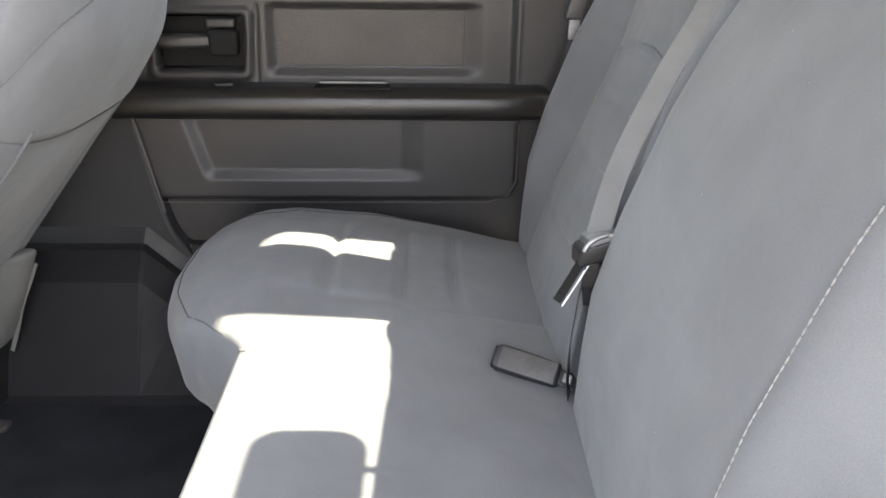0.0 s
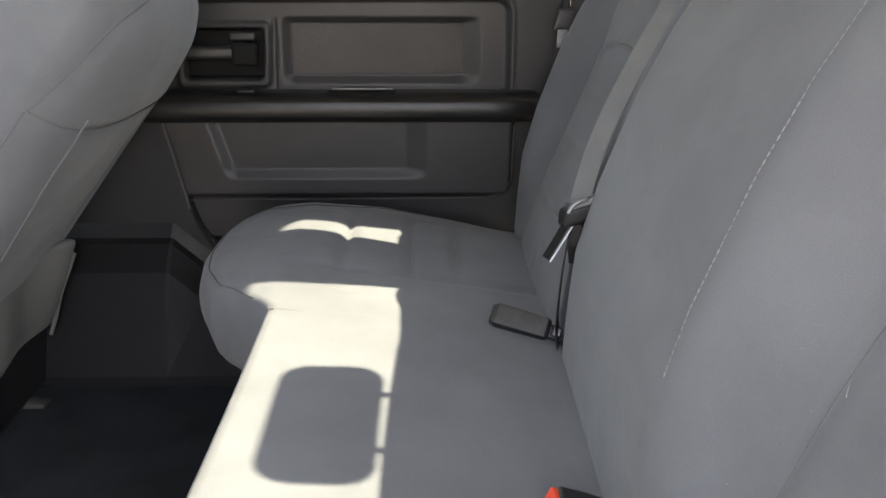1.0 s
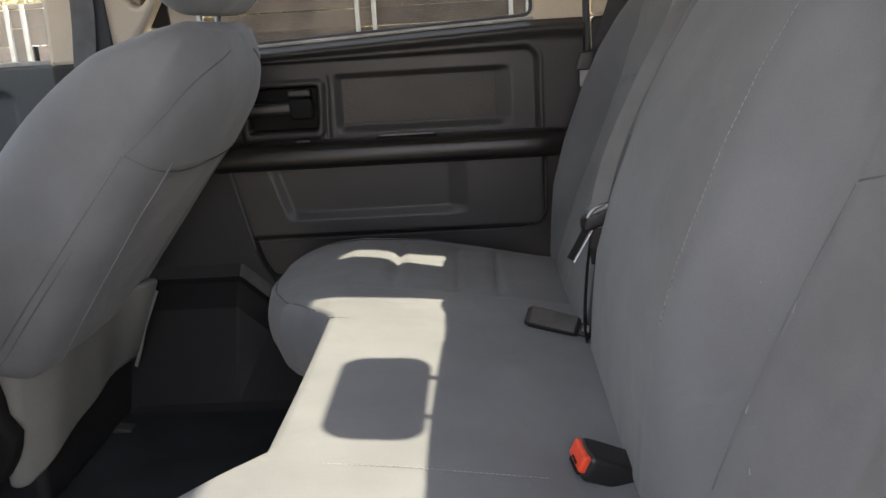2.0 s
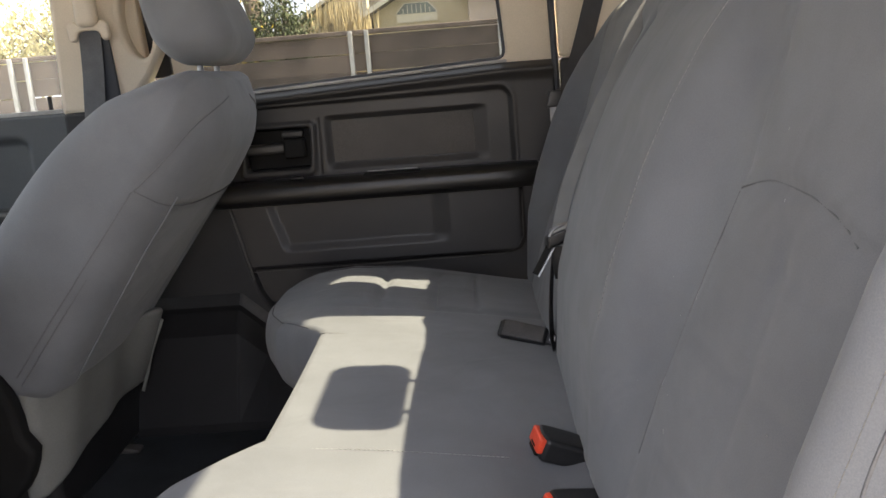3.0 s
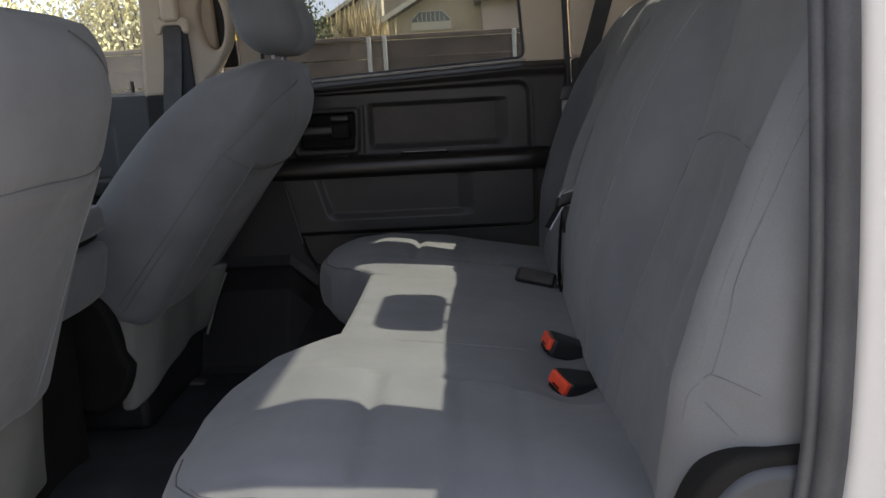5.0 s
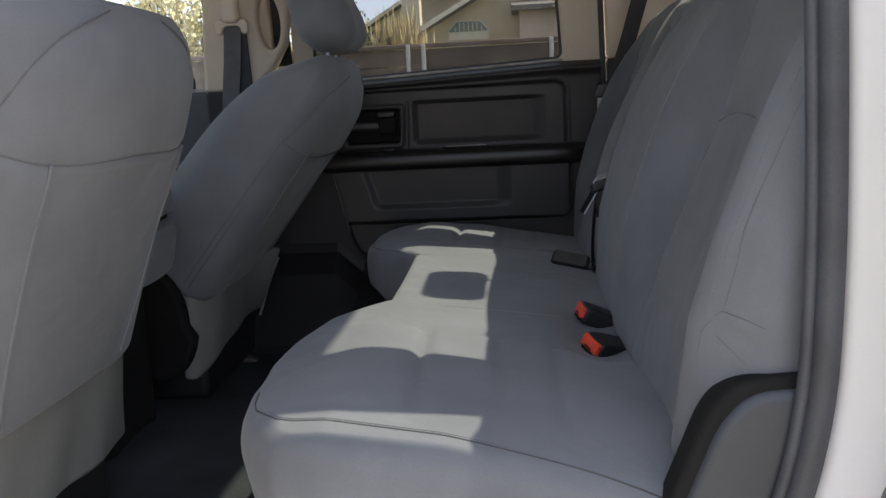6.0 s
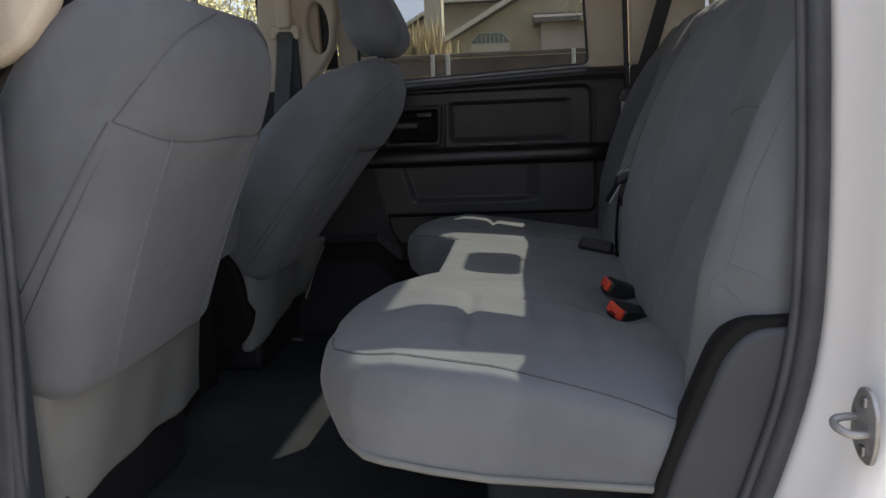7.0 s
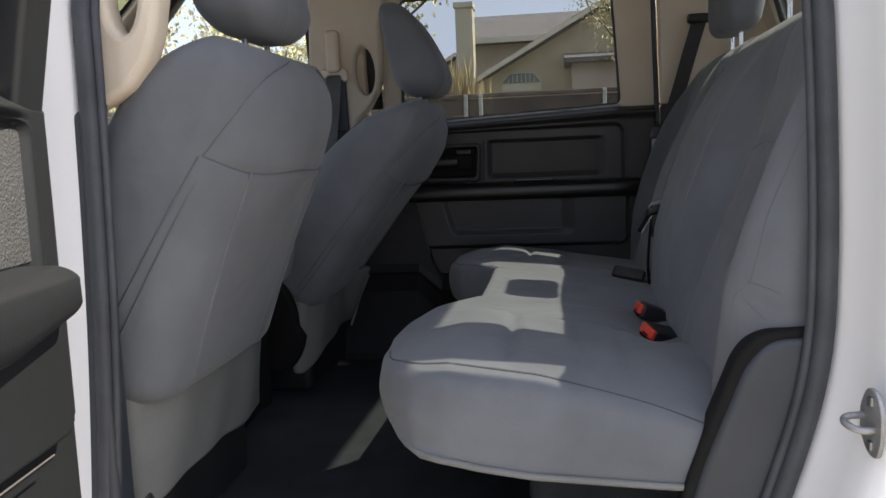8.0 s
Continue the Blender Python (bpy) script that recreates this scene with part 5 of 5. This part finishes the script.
FY = 9.3
fence = thing("fence", "weathered dark board fence with pale steel posts", "fence", (0, FY, GROUND_Z))
TOPZ = 2.06
post_me = rmesh("post", (-0.026, -0.03, 0), (0.026, 0.03, TOPZ - 0.01), 0.008, 0.8, POST)
starts = [-1.25 - 2.115 * k for k in range(8, 0, -1)] + [-1.25] + [0.58 + 2.03 * k for k in range(8)]
boards = {}
for a, b in zip(starts, starts[1:]):
    width = round(b - a - 0.20, 2)
    if width not in boards:
        boards[width] = rmesh("board", (0, -0.012, 0), (width, 0.012, 0.211), 0.004, 0.6, BOARD)
    filler = boards.setdefault(0.2, rmesh("board", (0, -0.012, 0), (0.2, 0.012, 0.211), 0.004, 0.6, BOARD))
    for j in range(9):
        for x, me in ((a, filler), (a + 0.2, boards[width])):
            ob = new("board", me)
            ob.parent = fence
            ob.location = (x, random.uniform(-0.008, 0.008), 0.045 + j * 0.2175 + random.uniform(-0.007, 0.007))
            ob.rotation_euler = (0, radians(random.uniform(-0.18, 0.18)) if me is not filler else 0, 0)
    for x in (a, a + 0.2):
        ob = new("post", post_me)
        ob.parent = fence
        ob.location = (x, -0.05, 0)
    ob = new("top_rail", rmesh("top_rail", (a, -0.055, TOPZ - 0.055), (b, 0.04, TOPZ), 0.01, 1.0, BOARD))
    ob.parent = fence

HY = 28.0
CHIM = surface("pale_chimney_stucco", (0.52, 0.47, 0.36), 0.9, vary=0.06, scale=1.5, fine=0.12, fine_scale=40, bump=0.5, bump_scale=60, depth=0.01)
house = thing("house", "beige stucco house with gabled wing and chimney", "house", (0, HY, GROUND_Z))


def slab(name, pts, y0, y1, mat):
    """A prism: an x-z polygon from y0 to y1."""
    n = len(pts)
    v = [(p[0], y0, p[1]) for p in pts] + [(p[0], y1, p[1]) for p in pts]
    f = [tuple(range(n)), tuple(range(2 * n - 1, n - 1, -1))] + [(i, i + n, (i + 1) % n + n, (i + 1) % n) for i in range(n)]
    return mesh_of(name, v, f, mat, smooth=False)


part("wing_wall", slab("wing_wall", [(-2.7, 0), (6.0, 0), (6.0, 3.75), (1.65, 6.08), (-2.7, 3.75)], HY, HY + 7, STUCCO), house)
for (xa, za, xb2, zb2) in ((-3.1, 3.55, 1.65, 6.14), (1.65, 6.14, 6.4, 3.55)):
    part("wing_roof", slab("wing_roof", [(xa, za), (xb2, zb2), (xb2, zb2 + 0.22), (xa, za + 0.22)], HY - 0.55, HY + 7.2, SHINGLE), house)
    part("barge_board", slab("barge_board", [(xa, za + 0.02), (xb2, zb2 + 0.02), (xb2, zb2 + 0.20), (xa, za + 0.20)], HY - 0.62, HY - 0.56, TRIMW), house)
part("main_wall", slab("main_wall", [(-3.4, 0), (12, 0), (12, 5.9), (-3.4, 5.9)], HY + 4, HY + 12, STUCCO), house)
part("main_roof", mesh_of("main_roof", [(-3.5, HY + 3.4, 5.75), (12.5, HY + 3.4, 5.75), (12.5, HY + 8, 7.30), (-3.5, HY + 8, 7.30), (-3.5, HY + 12.6, 5.75), (12.5, HY + 12.6, 5.75),
                                        (-3.5, HY + 3.4, 5.55), (12.5, HY + 3.4, 5.55), (12.5, HY + 12.6, 5.55), (-3.5, HY + 12.6, 5.55)],
                          [(0, 1, 2, 3), (3, 2, 5, 4), (6, 7, 1, 0), (4, 5, 8, 9), (0, 3, 4, 9, 6), (1, 7, 8, 5, 2), (6, 9, 8, 7)], SHINGLE, False), house)
part("fascia", slab("fascia", [(-3.5, 5.56), (12.5, 5.56), (12.5, 5.77), (-3.5, 5.77)], HY + 3.30, HY + 3.39, TRIMW), house)
part("chimney", slab("chimney", [(-3.51, 0), (-2.90, 0), (-2.90, 6.48), (-3.51, 6.48)], HY + 0.3, HY + 1.2, CHIM), house)
part("chimney_cap", slab("chimney_cap", [(-3.56, 6.48), (-2.86, 6.48), (-2.86, 6.66), (-3.56, 6.66)], HY + 0.2, HY + 1.3, CHIM), house)
aw = part("arched_window", slab("arched_window", [(-1.89, 3.42), (-0.50, 3.42), (-0.50, 3.76), (-0.77, 4.06), (-1.60, 4.06), (-1.89, 3.76)], HY - 0.05, HY - 0.02, TRIMW), house)
part("pane", slab("pane", [(-1.86, 3.70), (-0.53, 3.70), (-0.55, 3.76), (-0.80, 4.03), (-1.58, 4.03), (-1.85, 3.76)], HY - 0.07, HY - 0.045, PANEGREY), aw)
for k in range(1, 8):
    xx = -1.80 + 1.21 * k / 8
    hh = 3.99 - max(0, abs(k - 4) - 2) * 0.12
    part("bar", slab("bar", [(xx - 0.012, 3.71), (xx + 0.012, 3.71), (xx + 0.012, hh), (xx - 0.012, hh)], HY - 0.09, HY - 0.065, TRIMW), aw)
part("side_wall", slab("side_wall", [(-6.6, 0), (-3.85, 0), (-3.85, 5.0), (-6.6, 3.4)], HY + 3.2, HY + 3.8, STUCCO), house)
part("side_roof", slab("side_roof", [(-6.9, 3.26), (-3.85, 5.06), (-3.85, 5.22), (-6.9, 3.42)], HY + 2.8, HY + 5.0, SHINGLE), house)
part("side_barge_board", slab("side_barge_board", [(-6.9, 3.26), (-3.85, 5.06), (-3.85, 5.20), (-6.9, 3.40)], HY + 2.72, HY + 2.79, TRIMW), house)
PINK = surface("pale_pink_stucco", (0.40, 0.33, 0.29), 0.9, vary=0.08, scale=1.5, fine=0.12, fine_scale=40, bump=0.5, bump_scale=60, depth=0.01)
part("low_wing", slab("low_wing", [(0.55, 0), (7.5, 0), (7.5, 4.35), (0.55, 4.35)], HY - 1.5, HY + 0.5, PINK), house)
part("low_roof", mesh_of("low_roof", [(0.3, HY - 1.9, 4.3), (7.8, HY - 1.9, 4.3), (7.8, HY + 0.2, 4.66), (0.3, HY + 0.2, 4.66), (0.3, HY - 1.9, 4.15), (7.8, HY - 1.9, 4.15), (7.8, HY + 0.2, 4.15), (0.3, HY + 0.2, 4.15)],
                         [(0, 1, 2, 3), (4, 5, 1, 0), (1, 5, 6, 2), (0, 3, 7, 4), (4, 7, 6, 5)], SHINGLE, False), house)


def tree(x, y, h, spread, n_leaf, label, seed, leaf=0.11):
    rnd = random.Random(seed)
    t = thing("tree", label, "tree", (x, y, GROUND_Z), group="garden trees")
    segs = []

    def grow(p, d, ln, r, lvl):
        pts, q, dd = [p.copy()], p.copy(), d.copy()
        for k in range(5):
            dd = (dd + Vector((rnd.uniform(-.22, .22), rnd.uniform(-.22, .22), rnd.uniform(-.05, .16)))).normalized()
            q = q + dd * ln / 5
            pts.append(q.copy())
        segs.append((pts, r, lvl))
        if lvl < 3:
            for k in range(4 if lvl else 6):
                i = rnd.randint(2, 5)
                a = rnd.uniform(0, 2 * math.pi)
                side = Vector((math.cos(a) * spread, math.sin(a) * spread, rnd.uniform(0.25, 0.9))).normalized()
                grow(pts[i], side, ln * rnd.uniform(0.5, 0.7), r * 0.5, lvl + 1)
    grow(Vector((0, 0, 0)), Vector((0, 0, 1)), h * 0.55, h * 0.022, 0)
    verts, faces = [], []
    for pts, r, lvl in segs:
        for i, p in enumerate(pts):
            rr = r * (1 - 0.12 * i)
            for k in range(6):
                a = k * math.pi / 3
                verts.append(p + Vector((math.cos(a) * rr, math.sin(a) * rr, 0)))
            if i:
                b0 = len(verts) - 12
                for k in range(6):
                    faces.append((b0 + k, b0 + (k + 1) % 6, b0 + 6 + (k + 1) % 6, b0 + 6 + k))
    tk = new("trunk", mesh_of("trunk", verts, faces, BARK))
    tk.parent = t
    ends = [p for pts, r, lvl in segs if lvl >= 2 for p in pts[1:]]
    verts, faces = [], []
    for k in range(n_leaf):
        c = rnd.choice(ends) + Vector((rnd.gauss(0, 0.22), rnd.gauss(0, 0.22), rnd.gauss(0, 0.2)))
        e = Euler((rnd.uniform(0, 6), rnd.uniform(0, 6), rnd.uniform(0, 6))).to_matrix()
        s = leaf * rnd.uniform(0.6, 1.4)
        b0 = len(verts)
        for q in ((-0.5, 0, 0), (0, -0.3, 0.08), (0.6, 0, 0), (0, 0.3, 0.08)):
            verts.append(c + e @ (Vector(q) * s))
        faces.append((b0, b0 + 1, b0 + 2, b0 + 3))
    cr = new("crown", mesh_of("crown", verts, faces, LEAF, False))
    cr.parent = t


tree(-2.75, 12.2, 9.0, 0.9, 5000, "mossy-trunked tree with sparse spring leaves", 3)
tree(-9.5, 12.0, 7.5, 1.1, 9000, "spreading tree with pale yellow-green leaves", 5)
tree(-14.0, 14.5, 9.0, 1.1, 9000, "spreading tree with pale yellow-green leaves", 8)
tree(3.2, 17.0, 9.0, 0.9, 26000, "open tree with a thin veil of small leaves", 11, 0.055)
YELLOW = surface("yellow_blossom", (0.5, 0.38, 0.03), 0.6, vary=0.3, scale=3, fine=0.3, fine_scale=20, bump=0)
DARKLEAF = surface("dark_conifer", (0.085, 0.105, 0.040), 0.7, vary=0.3, scale=3, fine=0.3, fine_scale=20, bump=0)
STRAW = surface("dry_reed", (0.42, 0.34, 0.18), 0.8, vary=0.2, scale=3, fine=0.3, fine_scale=20, bump=0)


def shrub(x, y, h, w, n, mat, label, seed, leaf=0.10, name="shrub", loose=0.2, blade=False):
    """A shrub of many stems from the ground, with leaves all over its height."""
    rnd = random.Random(seed)
    t = thing(name, label, "shrub", (x, y, GROUND_Z), group="garden shrubs")
    sv, sf, lv, lf = [], [], [], []
    for k in range(40):
        a, q = rnd.uniform(0, 6.28), rnd.uniform(0.1, 1) ** 0.5
        top = Vector((math.cos(a) * w * q, math.sin(a) * w * q, h * rnd.uniform(0.6, 1.0) * (1.15 - 0.45 * q)))
        pts = [Vector((0, 0, 0)), top * 0.35 + Vector((rnd.uniform(-.1, .1), rnd.uniform(-.1, .1), 0.15 * h)), top * 0.7 + Vector((rnd.uniform(-.1, .1), 0, 0.08 * h)), top]
        for i, p in enumerate(pts):
            r = 0.03 * (1 - 0.28 * i)
            for m in range(4):
                sv.append(p + Vector((math.cos(m * 1.57) * r, math.sin(m * 1.57) * r, 0)))
            if i:
                b0 = len(sv) - 8
                for m in range(4):
                    sf.append((b0 + m, b0 + (m + 1) % 4, b0 + 4 + (m + 1) % 4, b0 + 4 + m))
        for j in range(n // 40):
            f = rnd.uniform(0.25, 1.0) * 3
            i = min(2, int(f))
            c = pts[i].lerp(pts[i + 1], f - i) + Vector((rnd.gauss(0, loose), rnd.gauss(0, loose), rnd.gauss(0, 0.75 * loose)))
            c.z = max(c.z, 0.05)
            e = Euler((rnd.uniform(0, 6), rnd.uniform(0, 6), rnd.uniform(0, 6))).to_matrix()
            sz = leaf * rnd.uniform(0.6, 1.4)
            b0 = len(lv)
            if blade:
                e = Euler((rnd.uniform(-0.15, 0.15), rnd.uniform(-0.15, 0.15), rnd.uniform(0, 6))).to_matrix()
            for q4 in ((-0.10, 0, 0), (0, 0.02, -2), (0.10, 0, 0), (0, 0.02, 3)) if blade else ((-0.5, 0, 0), (0, -0.3, 0.08), (0.6, 0, 0), (0, 0.3, 0.08)):
                lv.append(c + e @ (Vector(q4) * sz))
            lf.append((b0, b0 + 1, b0 + 2, b0 + 3))
    for nm, v, f, m in (("stems", sv, sf, BARK), ("foliage", lv, lf, mat)):
        ob = new(nm, mesh_of(nm, v, f, m, False))
        ob.parent = t


shrub(-5.2, 12.0, 4.6, 1.6, 11000, LEAF, "tall shrub with pale yellow-green leaves", 21, 0.085)
shrub(-7.6, 11.2, 4.2, 1.7, 11000, LEAF, "tall shrub with pale yellow-green leaves", 22, 0.085)
shrub(-10.3, 12.4, 5.2, 1.9, 11000, LEAF, "tall shrub with pale yellow-green leaves", 23, 0.085)
shrub(-13.4, 11.8, 5.0, 1.9, 11000, LEAF, "tall shrub with pale yellow-green leaves", 24, 0.085)
shrub(-17.0, 13.0, 6.0, 2.2, 11000, LEAF, "tall shrub with pale yellow-green leaves", 25, 0.085)
shrub(-3.15, 10.6, 3.1, 0.40, 3600, YELLOW, "yellow flowering shrub behind the fence", 31, 0.05)
shrub(-2.5, 10.9, 3.3, 0.42, 16000, DARKLEAF, "dark green conifer shrub behind the fence", 32, 0.05, loose=0.12)
shrub(-1.55, 11.3, 3.0, 0.42, 5000, STRAW, "clump of dry straw-coloured reeds", 33, 0.10, loose=0.10, blade=True)
